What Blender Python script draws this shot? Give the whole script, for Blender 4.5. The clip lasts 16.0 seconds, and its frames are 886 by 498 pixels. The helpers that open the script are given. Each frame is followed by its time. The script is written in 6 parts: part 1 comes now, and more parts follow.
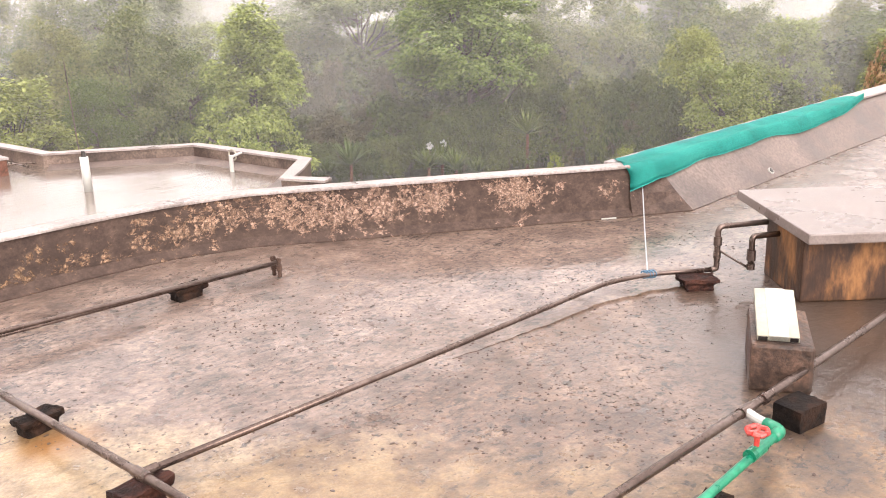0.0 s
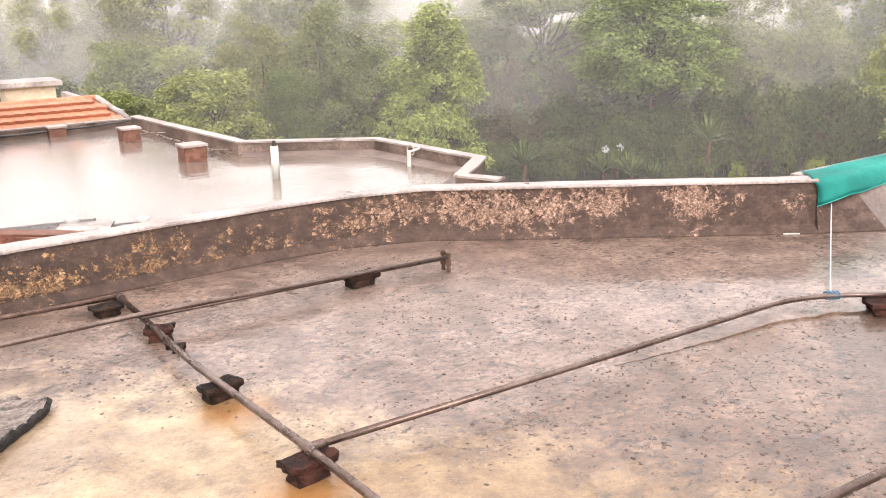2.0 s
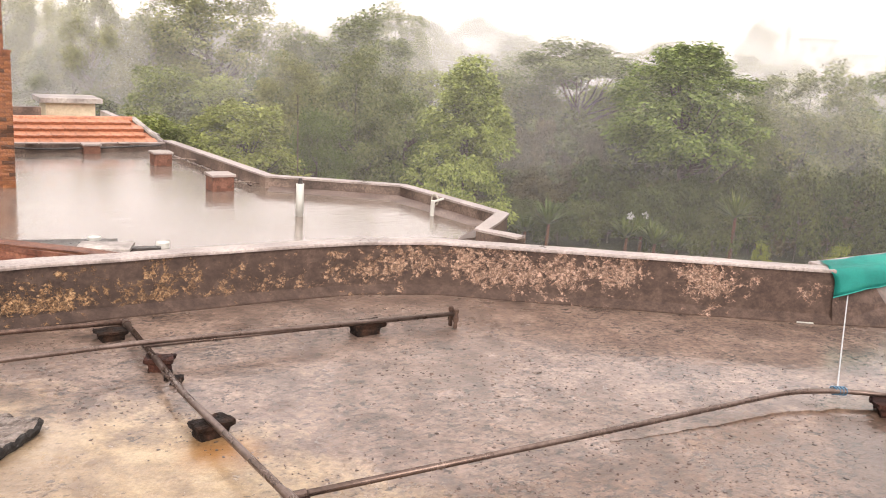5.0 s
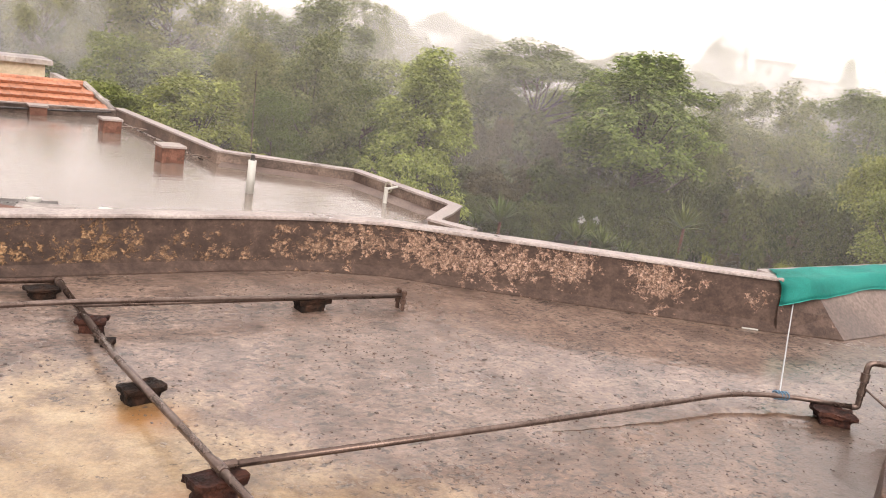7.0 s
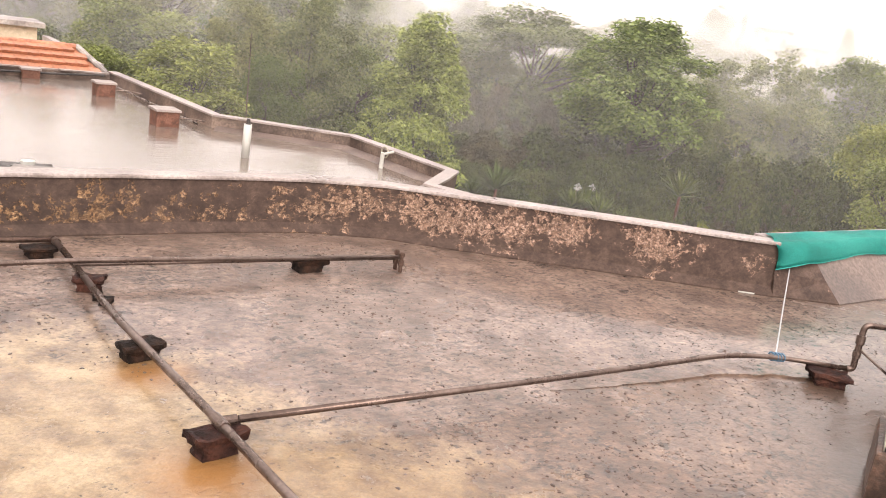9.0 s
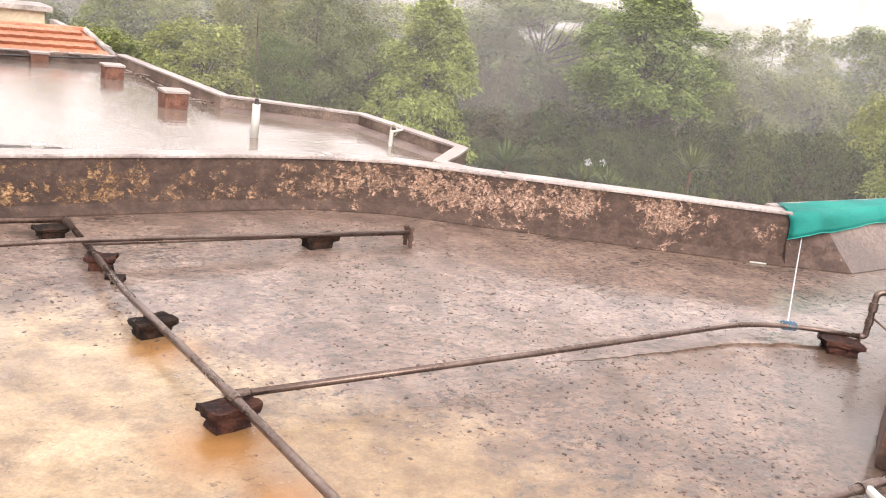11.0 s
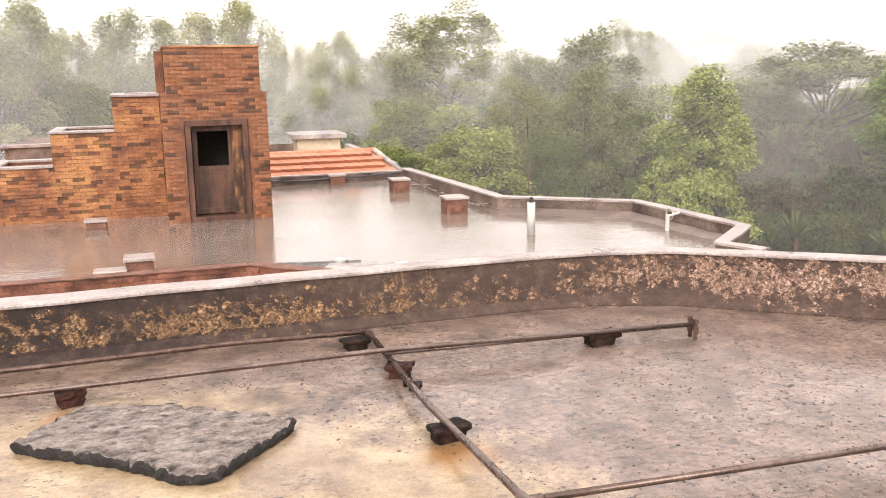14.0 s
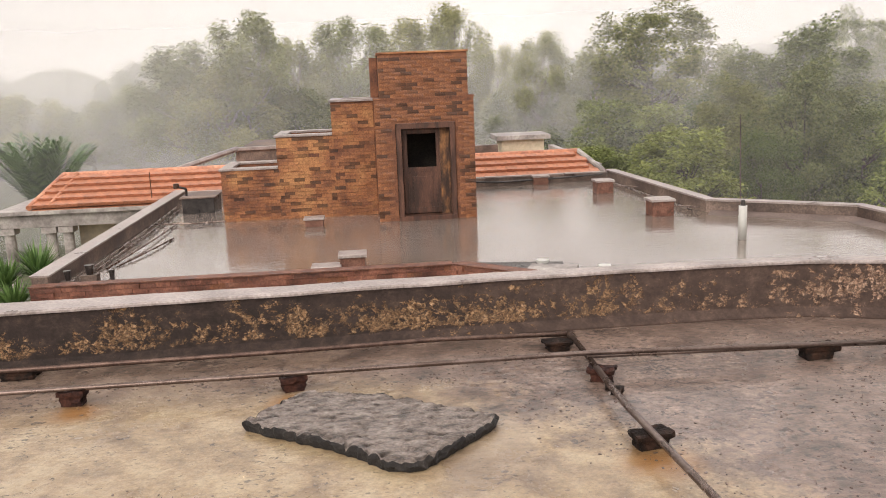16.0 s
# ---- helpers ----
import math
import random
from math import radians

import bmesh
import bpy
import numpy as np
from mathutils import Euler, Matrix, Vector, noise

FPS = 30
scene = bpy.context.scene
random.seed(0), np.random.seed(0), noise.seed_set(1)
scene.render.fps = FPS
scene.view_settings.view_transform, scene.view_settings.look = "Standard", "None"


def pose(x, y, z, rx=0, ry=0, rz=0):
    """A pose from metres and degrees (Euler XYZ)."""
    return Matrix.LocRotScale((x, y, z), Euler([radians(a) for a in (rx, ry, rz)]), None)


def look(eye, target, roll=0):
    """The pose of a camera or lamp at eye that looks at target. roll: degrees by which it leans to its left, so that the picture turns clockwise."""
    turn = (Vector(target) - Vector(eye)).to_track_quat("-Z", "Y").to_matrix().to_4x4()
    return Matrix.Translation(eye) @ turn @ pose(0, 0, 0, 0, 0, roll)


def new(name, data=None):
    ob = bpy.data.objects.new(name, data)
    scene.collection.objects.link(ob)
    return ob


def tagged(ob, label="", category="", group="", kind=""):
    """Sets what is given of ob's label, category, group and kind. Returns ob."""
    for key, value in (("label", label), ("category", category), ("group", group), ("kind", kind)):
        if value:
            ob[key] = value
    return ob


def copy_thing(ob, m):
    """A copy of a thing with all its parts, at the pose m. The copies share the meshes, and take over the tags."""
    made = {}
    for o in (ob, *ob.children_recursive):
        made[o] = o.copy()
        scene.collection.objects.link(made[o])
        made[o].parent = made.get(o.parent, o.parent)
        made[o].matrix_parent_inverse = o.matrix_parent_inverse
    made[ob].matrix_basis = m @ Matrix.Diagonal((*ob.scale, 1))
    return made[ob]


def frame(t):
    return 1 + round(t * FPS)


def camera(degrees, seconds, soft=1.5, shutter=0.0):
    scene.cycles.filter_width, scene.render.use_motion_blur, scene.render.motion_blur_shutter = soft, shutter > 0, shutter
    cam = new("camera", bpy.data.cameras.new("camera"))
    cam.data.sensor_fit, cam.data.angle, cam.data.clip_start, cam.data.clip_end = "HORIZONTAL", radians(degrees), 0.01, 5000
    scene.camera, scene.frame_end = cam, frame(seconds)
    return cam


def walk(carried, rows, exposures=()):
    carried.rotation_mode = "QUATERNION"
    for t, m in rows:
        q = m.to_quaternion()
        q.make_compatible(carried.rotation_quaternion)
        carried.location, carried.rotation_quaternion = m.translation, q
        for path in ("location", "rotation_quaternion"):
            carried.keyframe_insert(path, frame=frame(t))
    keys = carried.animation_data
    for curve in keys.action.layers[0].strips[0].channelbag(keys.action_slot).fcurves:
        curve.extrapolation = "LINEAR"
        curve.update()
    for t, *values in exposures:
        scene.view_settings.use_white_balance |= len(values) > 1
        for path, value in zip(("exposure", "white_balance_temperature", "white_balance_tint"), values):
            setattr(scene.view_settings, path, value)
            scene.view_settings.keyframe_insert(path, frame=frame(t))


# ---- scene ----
PATH = [
    (0, (-0.114, -0.644, 1.982), (1.263, 0.694, 1.422), -1.9),
    (0.5, (-0.116, -0.66, 1.977), (1.168, 0.763, 1.406), -1.4),
    (1, (-0.117, -0.669, 1.982), (1.098, 0.813, 1.41), -1.4),
    (1.5, (-0.133, -0.678, 1.99), (1.024, 0.856, 1.437), -1.4),
    (2, (-0.14, -0.674, 1.994), (0.948, 0.911, 1.445), -1.4),
    (2.5, (-0.132, -0.656, 1.992), (0.918, 0.957, 1.45), -1.1),
    (3, (-0.136, -0.672, 2.001), (0.886, 0.961, 1.464), -0.9),
    (3.5, (-0.15, -0.684, 2.015), (0.834, 0.969, 1.469), 0.1),
    (4, (-0.129, -0.69, 2.032), (0.882, 0.97, 1.558), 1.9),
    (4.5, (-0.099, -0.708, 2.055), (0.943, 0.938, 1.604), 2.8),
    (7, (-0.021, -0.61, 1.917), (1.137, 0.96, 1.475), 8.4),
    (7.5, (-0.019, -0.586, 1.897), (1.159, 0.961, 1.433), 9.1),
    (8, (-0.029, -0.589, 1.889), (1.142, 0.959, 1.403), 8.8),
    (8.5, (-0.026, -0.585, 1.875), (1.151, 0.953, 1.374), 8.9),
    (9, (-0.034, -0.603, 1.867), (1.132, 0.941, 1.357), 8.8),
    (11.5, (-0.024, -0.629, 1.837), (1.089, 0.927, 1.254), 6.9),
    (12, (-0.043, -0.651, 1.841), (0.978, 0.965, 1.251), 5.4),
    (12.5, (-0.041, -0.648, 1.847), (0.897, 1.022, 1.271), 3.4),
    (13, (-0.032, -0.65, 1.85), (0.844, 1.062, 1.301), 2.0),
    (13.5, (-0.04, -0.66, 1.886), (0.738, 1.117, 1.397), 0.8),
    (14, (-0.053, -0.678, 1.936), (0.539, 1.189, 1.532), -0.9),
    (14.5, (-0.051, -0.697, 1.949), (0.38, 1.216, 1.555), -1.5),
    (15, (-0.068, -0.733, 1.956), (0.243, 1.203, 1.562), -1.6),
    (15.5, (-0.087, -0.754, 1.964), (0.138, 1.193, 1.566), -1.9),
    (16, (-0.091, -0.751, 1.965), (0.057, 1.205, 1.574), -2.3),
]
cam = camera(53.4, 16.0, soft=0.95)
walk(cam, [(t, look(eye, target, roll)) for t, eye, target, roll in PATH],
     [(0, 1.14, 6750, 17), (3.5, 1.1, 6750, 17), (4.2, 0.96, 6850, 17), (7, 0.64, 7050, 18), (9, 0.86, 7050, 18), (11.5, 1.06, 6700, 17),
      (12.5, 1.0, 6650, 17), (13.5, 1.04, 6750, 16), (14, 0.96, 6850, 16), (14.5, 0.7, 6900, 16), (16, 0.24, 6850, 14.5)])

# ---- world and light: overcast, raining ----
world = bpy.data.worlds.new("overcast_sky")
scene.world = world
world.use_nodes = True
wn, wl = world.node_tree.nodes, world.node_tree.links
sky = wn.new("ShaderNodeTexSky")
sky.sky_type = "NISHITA"
sky.sun_disc = False
sky.sun_elevation = radians(33)
sky.sun_rotation = radians(210)
sky.dust_density = 6.0
grey = wn.new("ShaderNodeHueSaturation")
grey.inputs["Saturation"].default_value = 0.12
wl.new(sky.outputs[0], grey.inputs["Color"])
cloud = wn.new("ShaderNodeMix")
cloud.data_type = "RGBA"
cloud.inputs["Factor"].default_value = 0.8
wl.new(grey.outputs[0], cloud.inputs["A"])
cloud.inputs["B"].default_value = (8.6, 8.4, 8.3, 1)
# an overcast dome: the zenith brighter than the horizon
way = wn.new("ShaderNodeTexCoord")
high = wn.new("ShaderNodeSeparateXYZ")
wl.new(way.outputs["Generated"], high.inputs[0])
dome = wn.new("ShaderNodeMapRange")
wl.new(high.outputs["Z"], dome.inputs[0])
dome.inputs[1].default_value, dome.inputs[2].default_value = 0.0, 0.9
dome.inputs[3].default_value, dome.inputs[4].default_value = 0.63, 1.4
grade = wn.new("ShaderNodeVectorMath")
grade.operation = "SCALE"
wl.new(cloud.outputs["Result"], grade.inputs[0])
wl.new(dome.outputs[0], grade.inputs["Scale"])
wl.new(grade.outputs[0], wn["Background"].inputs["Color"])
wn["Background"].inputs["Strength"].default_value = 0.135

sun_data = bpy.data.lights.new("sun", "SUN")
sun_data.energy, sun_data.angle, sun_data.color = 1.3, radians(45), (1.0, 0.95, 0.88)
sun = new("sun", sun_data)
sun.matrix_world = look((-14, -24, 18), (0, 0, 0))


# ---- materials ----
def nodes_of(name):
    m = bpy.data.materials.new(name)
    m.use_nodes = True
    nt = m.node_tree
    return m, nt.nodes, nt.links, nt.nodes["Principled BSDF"]


def ramp(nd, stops):
    r = nd.new("ShaderNodeValToRGB")
    e = r.color_ramp.elements
    while len(e) < len(stops):
        e.new(0.5)
    for k, (p, c) in zip(e, stops):
        k.position = p
        k.color = (c[0], c[1], c[2], 1) if not isinstance(c, (int, float)) else (c, c, c, 1)
    return r


def noise_at(nd, lk, scale, detail=6.0, rough=0.6, stretch=(1, 1, 1), space="Object"):
    co = nd.new("ShaderNodeTexCoord")
    mp = nd.new("ShaderNodeMapping")
    mp.inputs["Scale"].default_value = stretch
    if stretch == (1, 1, 1):
        mp.inputs["Rotation"].default_value = (0.5, 0.35, 0.8)
    lk.new(co.outputs[space], mp.inputs[0])
    n = nd.new("ShaderNodeTexNoise")
    n.inputs["Scale"].default_value, n.inputs["Detail"].default_value, n.inputs["Roughness"].default_value = scale, detail, rough
    lk.new(mp.outputs[0], n.inputs["Vector"])
    return n


def mixed(nd, lk, fac, a, b, how="MIX"):
    m = nd.new("ShaderNodeMix")
    m.data_type, m.blend_type = "RGBA", how
    for key, v in (("Factor", fac), ("A", a), ("B", b)):
        if isinstance(v, bpy.types.NodeSocket):
            lk.new(v, m.inputs[key])
        elif key == "Factor":
            m.inputs[key].default_value = v
        else:
            m.inputs[key].default_value = (v[0], v[1], v[2], 1)
    return m.outputs["Result"]


def bumped(nd, lk, bs, height, strength, dist):
    b = nd.new("ShaderNodeBump")
    b.inputs["Strength"].default_value, b.inputs["Distance"].default_value = strength, dist
    lk.new(height, b.inputs["Height"])
    lk.new(b.outputs[0], bs.inputs["Normal"])


def surf(name, c0, c1, c2, scale=3.0, fine=40.0, rough=(0.4, 0.8), bump=0.4, dist=0.01, metal=0.0, stretch=(1, 1, 1), vary=0.0, island=False, grain=0.7, few=False):
    """A weathered surface: three tones by a broad pattern, grain by a fine one."""
    m, nd, lk, bs = nodes_of(name)
    big = noise_at(nd, lk, scale, 6, 0.62, stretch)
    small = noise_at(nd, lk, fine, 4, 0.6, stretch)
    col = ramp(nd, [(0.37, c0), (0.5, c1), (0.63, c2)])
    lk.new(big.outputs[0], col.inputs[0])
    g = ramp(nd, [(0.36, 0.55), (0.64, 1.35)])
    lk.new(small.outputs[0], g.inputs[0])
    out = mixed(nd, lk, grain, col.outputs[0], g.outputs[0], "MULTIPLY")
    if vary:
        info = nd.new("ShaderNodeNewGeometry" if island else "ShaderNodeObjectInfo")
        v = ramp(nd, [(0.0, 1 - vary), (0.16, 1 - 0.8 * vary), (0.24, 0.95), (1.0, 1.2)] if few else [(0.0, 1 - vary), (0.12, 1 - 0.6 * vary), (1.0, 1 + vary)])
        lk.new(info.outputs["Random Per Island" if island else "Random"], v.inputs[0])
        out = mixed(nd, lk, 1.0, out, v.outputs[0], "MULTIPLY")
    lk.new(out, bs.inputs["Base Color"])
    r = ramp(nd, [(0.3, rough[0]), (0.7, rough[1])])
    lk.new(big.outputs[0], r.inputs[0])
    lk.new(r.outputs[0], bs.inputs["Roughness"])
    bs.inputs["Metallic"].default_value = metal
    bumped(nd, lk, bs, small.outputs[0], bump, dist)
    return m


def wet_roof():
    """Rain-soaked cement screed: brown grey, ochre algae towards the west, puddled film."""
    m, nd, lk, bs = nodes_of("wet_screed")
    co = nd.new("ShaderNodeTexCoord")
    big = noise_at(nd, lk, 0.55, 5, 0.55)
    mid = noise_at(nd, lk, 3.6, 8, 0.68)
    fine = noise_at(nd, lk, 24, 5, 0.6)
    grit = noise_at(nd, lk, 64, 4, 0.65)
    base = ramp(nd, [(0.38, (0.086, 0.055, 0.041)), (0.5, (0.145, 0.096, 0.073)), (0.63, (0.208, 0.146, 0.115))])
    lk.new(mid.outputs[0], base.inputs[0])
    ochre = ramp(nd, [(0.37, (0.185, 0.12, 0.058)), (0.5, (0.28, 0.198, 0.105)), (0.62, (0.35, 0.268, 0.156))])
    lk.new(mid.outputs[0], ochre.inputs[0])
    # ochre growth covers the west and south of the roof, with a ragged edge
    sep = nd.new("ShaderNodeSeparateXYZ")
    lk.new(co.outputs["Object"], sep.inputs[0])
    line = nd.new("ShaderNodeMath")
    line.operation = "MULTIPLY_ADD"
    lk.new(sep.outputs["X"], line.inputs[0])
    line.inputs[1].default_value = -0.6
    line.inputs[2].default_value = 1.3
    yy = nd.new("ShaderNodeMath")
    yy.operation = "MULTIPLY_ADD"
    lk.new(sep.outputs["Y"], yy.inputs[0])
    yy.inputs[1].default_value = -0.45
    yy.inputs[2].default_value = 1.2
    s = nd.new("ShaderNodeMath")
    lk.new(line.outputs[0], s.inputs[0])
    lk.new(yy.outputs[0], s.inputs[1])
    wob = nd.new("ShaderNodeMath")
    wob.operation = "MULTIPLY_ADD"
    lk.new(big.outputs[0], wob.inputs[0])
    wob.inputs[1].default_value = 1.6
    lk.new(s.outputs[0], wob.inputs[2])
    wob2 = nd.new("ShaderNodeMath")
    wob2.operation = "MULTIPLY_ADD"
    lk.new(mid.outputs[0], wob2.inputs[0])
    wob2.inputs[1].default_value = 0.9
    lk.new(wob.outputs[0], wob2.inputs[2])
    cover = ramp(nd, [(0.0, 0), (1.0, 0.9)])
    rng = nd.new("ShaderNodeMapRange")
    lk.new(wob2.outputs[0], rng.inputs[0])
    rng.inputs[1].default_value, rng.inputs[2].default_value = 1.3, 1.75
    # the strip along the parapet's foot stays grey, and the growth thins out in broad patches
    strip = nd.new("ShaderNodeMath")
    strip.operation = "MULTIPLY_ADD"
    lk.new(big.outputs[0], strip.inputs[0])
    strip.inputs[1].default_value = 1.5
    lk.new(sep.outputs["Y"], strip.inputs[2])
    bare = nd.new("ShaderNodeMapRange")
    bare.interpolation_type = "SMOOTHSTEP"
    lk.new(strip.outputs[0], bare.inputs[0])
    bare.inputs[1].default_value, bare.inputs[2].default_value = 5.1, 5.75
    bare.inputs[3].default_value, bare.inputs[4].default_value = 1.0, 0.12
    patch = noise_at(nd, lk, 1.15, 6, 0.62)
    thin = ramp(nd, [(0.36, 0.55), (0.47, 1.0)])
    lk.new(patch.outputs[0], thin.inputs[0])
    keep = nd.new("ShaderNodeMath")
    keep.operation = "MULTIPLY"
    lk.new(bare.outputs[0], keep.inputs[0])
    lk.new(thin.outputs[0], keep.inputs[1])
    some = nd.new("ShaderNodeMath")
    some.operation = "MULTIPLY"
    lk.new(rng.outputs[0], some.inputs[0])
    lk.new(keep.outputs[0], some.inputs[1])
    lk.new(some.outputs[0], cover.inputs[0])
    col = mixed(nd, lk, cover.outputs[0], base.outputs[0], ochre.outputs[0])
    # older, browner screed south of the worn rib
    older = nd.new("ShaderNodeMath")
    older.operation = "MULTIPLY_ADD"
    lk.new(patch.outputs[0], older.inputs[0])
    older.inputs[1].default_value = 1.4
    lk.new(sep.outputs["Y"], older.inputs[2])
    aged = nd.new("ShaderNodeMapRange")
    aged.interpolation_type = "SMOOTHSTEP"
    lk.new(older.outputs[0], aged.inputs[0])
    aged.inputs[1].default_value, aged.inputs[2].default_value = 2.75, 3.3
    aged.inputs[3].default_value, aged.inputs[4].default_value = 0.9, 0.0
    col = mixed(nd, lk, aged.outputs[0], col, (0.74, 0.66, 0.56), "MULTIPLY")
    # rusty brown growth south of the pipe by the tank
    south = nd.new("ShaderNodeMath")
    south.operation = "MULTIPLY_ADD"
    lk.new(mid.outputs[0], south.inputs[0])
    south.inputs[1].default_value = 0.9
    lk.new(sep.outputs["Y"], south.inputs[2])
    brown = nd.new("ShaderNodeMapRange")
    lk.new(south.outputs[0], brown.inputs[0])
    brown.inputs[1].default_value, brown.inputs[2].default_value = 1.15, 1.5
    brown.inputs[3].default_value, brown.inputs[4].default_value = 0.85, 0.0
    east = nd.new("ShaderNodeMapRange")
    lk.new(sep.outputs["X"], east.inputs[0])
    east.inputs[1].default_value, east.inputs[2].default_value = 2.3, 3.2
    be = nd.new("ShaderNodeMath")
    be.operation = "MULTIPLY"
    lk.new(brown.outputs[0], be.inputs[0])
    lk.new(east.outputs[0], be.inputs[1])
    rusty = ramp(nd, [(0.38, (0.04, 0.022, 0.011)), (0.5, (0.09, 0.048, 0.02)), (0.62, (0.175, 0.098, 0.038))])
    lk.new(mid.outputs[0], rusty.inputs[0])
    col = mixed(nd, lk, be.outputs[0], col, rusty.outputs[0])
    g = ramp(nd, [(0.36, 0.5), (0.5, 1.0), (0.64, 1.4)])
    lk.new(fine.outputs[0], g.inputs[0])
    soft = nd.new("ShaderNodeMath")
    soft.operation = "MULTIPLY_ADD"
    lk.new(rng.outputs[0], soft.inputs[0])
    soft.inputs[1].default_value, soft.inputs[2].default_value = -0.5, 0.75
    col = mixed(nd, lk, soft.outputs[0], col, g.outputs[0], "MULTIPLY")
    # two broad puddles hide the grain under a smooth film
    pool = None
    for px, py, rad in ((5.2, 3.45, 1.7), (3.9, 1.5, 0.75), (-1.9, 3.4, 0.5)):
        off = nd.new("ShaderNodeVectorMath")
        off.operation = "DISTANCE"
        lk.new(mixed(nd, lk, 0.3, co.outputs["Object"], mid.outputs["Color"]), off.inputs[0])
        off.inputs[1].default_value = (px * 0.7 + 0.15, py * 0.7 + 0.15, 0.15)
        q = nd.new("ShaderNodeMapRange")
        q.interpolation_type = "SMOOTHSTEP"
        lk.new(off.outputs["Value"], q.inputs[0])
        q.inputs[1].default_value, q.inputs[2].default_value = rad * 0.3, rad * 0.75
        q.inputs[3].default_value, q.inputs[4].default_value = 1.0, 0.0
        if pool is None:
            pool = q.outputs[0]
        else:
            mx = nd.new("ShaderNodeMath")
            mx.operation = "MAXIMUM"
            lk.new(pool, mx.inputs[0])
            lk.new(q.outputs[0], mx.inputs[1])
            pool = mx.outputs[0]
    dry = nd.new("ShaderNodeMath")
    dry.operation = "MULTIPLY_ADD"
    lk.new(pool, dry.inputs[0])
    dry.inputs[1].default_value, dry.inputs[2].default_value = -0.4, 0.5
    gr = ramp(nd, [(0.36, 0.7), (0.5, 1.0), (0.64, 1.25)])
    lk.new(grit.outputs[0], gr.inputs[0])
    col = mixed(nd, lk, dry.outputs[0], col, gr.outputs[0], "MULTIPLY")
    # scattered dark grit and drip marks, thick in some stretches, absent in others
    warp0 = mixed(nd, lk, 0.09, co.outputs["Object"], fine.outputs["Color"])
    flat = nd.new("ShaderNodeMapping")
    flat.inputs["Scale"].default_value = (1.0, 1.7, 1.0)
    lk.new(warp0, flat.inputs[0])
    warp = flat.outputs[0]
    spot = noise_at(nd, lk, 22, 5, 0.62, (0.75, 1.4, 1.0))
    flock = noise_at(nd, lk, 1.6, 5, 0.65)
    dense = nd.new("ShaderNodeMath")
    dense.operation = "MULTIPLY_ADD"
    lk.new(flock.outputs[0], dense.inputs[0])
    dense.inputs[1].default_value = 0.42
    lk.new(spot.outputs[0], dense.inputs[2])
    less = nd.new("ShaderNodeMath")
    less.operation = "MULTIPLY_ADD"
    lk.new(cover.outputs[0], less.inputs[0])
    less.inputs[1].default_value = -0.07
    lk.new(dense.outputs[0], less.inputs[2])
    sp = ramp(nd, [(0.74, 1.0), (0.77, 1.1), (0.83, 0.32)])
    lk.new(less.outputs[0], sp.inputs[0])
    col = mixed(nd, lk, 0.9, col, sp.outputs[0], "MULTIPLY")
    # loose grit: dark crumbs and pale chips, only in some cells, thick where they flock together
    wild = mixed(nd, lk, 0.22, warp, noise_at(nd, lk, 7, 3, 0.6).outputs["Color"])
    for cells, gate, reach, tone in ((15.0, 1.08, 0.4, 0.2), (27.0, 1.08, 0.36, 0.3), (21.0, 1.2, 0.3, 1.75)):
        spread = nd.new("ShaderNodeTexVoronoi")
        spread.inputs["Scale"].default_value = cells
        lk.new(wild, spread.inputs["Vector"])
        pick = nd.new("ShaderNodeSeparateXYZ")
        lk.new(spread.outputs["Color"], pick.inputs[0])
        chance = nd.new("ShaderNodeMath")
        chance.operation = "MULTIPLY_ADD"
        lk.new(flock.outputs[0], chance.inputs[0])
        chance.inputs[1].default_value = 1.0
        lk.new(pick.outputs[0], chance.inputs[2])
        fewer = nd.new("ShaderNodeMath")
        fewer.operation = "MULTIPLY_ADD"
        lk.new(cover.outputs[0], fewer.inputs[0])
        fewer.inputs[1].default_value = -0.3
        lk.new(chance.outputs[0], fewer.inputs[2])
        there = nd.new("ShaderNodeMapRange")
        lk.new(fewer.outputs[0], there.inputs[0])
        there.inputs[1].default_value, there.inputs[2].default_value = gate, gate + 0.3
        there.inputs[3].default_value, there.inputs[4].default_value = 0.0, reach
        inside = nd.new("ShaderNodeMath")
        inside.operation = "SUBTRACT"
        lk.new(there.outputs[0], inside.inputs[0])
        lk.new(spread.outputs["Distance"], inside.inputs[1])
        crumb = nd.new("ShaderNodeMapRange")
        lk.new(inside.outputs[0], crumb.inputs[0])
        crumb.inputs[1].default_value, crumb.inputs[2].default_value = 0.0, 0.035
        crumb.inputs[4].default_value = 0.85
        col = mixed(nd, lk, crumb.outputs[0], col, (tone, tone * 0.97, tone * 0.95), "MULTIPLY")
    # rust run off the bricks
    for px, py, rad in ((1.2, 2.33, 0.3), (1.27, 3.28, 0.24), (1.3, 1.9, 0.2), (-2.0, 4.55, 0.2), (-0.7, 4.5, 0.16), (4.9, 0.35, 0.5)):
        off = nd.new("ShaderNodeVectorMath")
        off.operation = "DISTANCE"
        lk.new(warp0, off.inputs[0])
        off.inputs[1].default_value = (px * 0.91 + 0.045, py * 0.91 + 0.045, 0.045)
        near = nd.new("ShaderNodeMapRange")
        lk.new(off.outputs["Value"], near.inputs[0])
        near.inputs[1].default_value, near.inputs[2].default_value = rad * 0.2, rad
        near.inputs[3].default_value, near.inputs[4].default_value = 0.92, 0.0
        col = mixed(nd, lk, near.outputs[0], col, (0.25, 0.112, 0.025))
    # dark brown floor round the tank, with the tank's dark reflection painted into the colour
    tank_reflect = nd.new("ShaderNodeVectorMath")
    tank_reflect.operation = "DISTANCE"
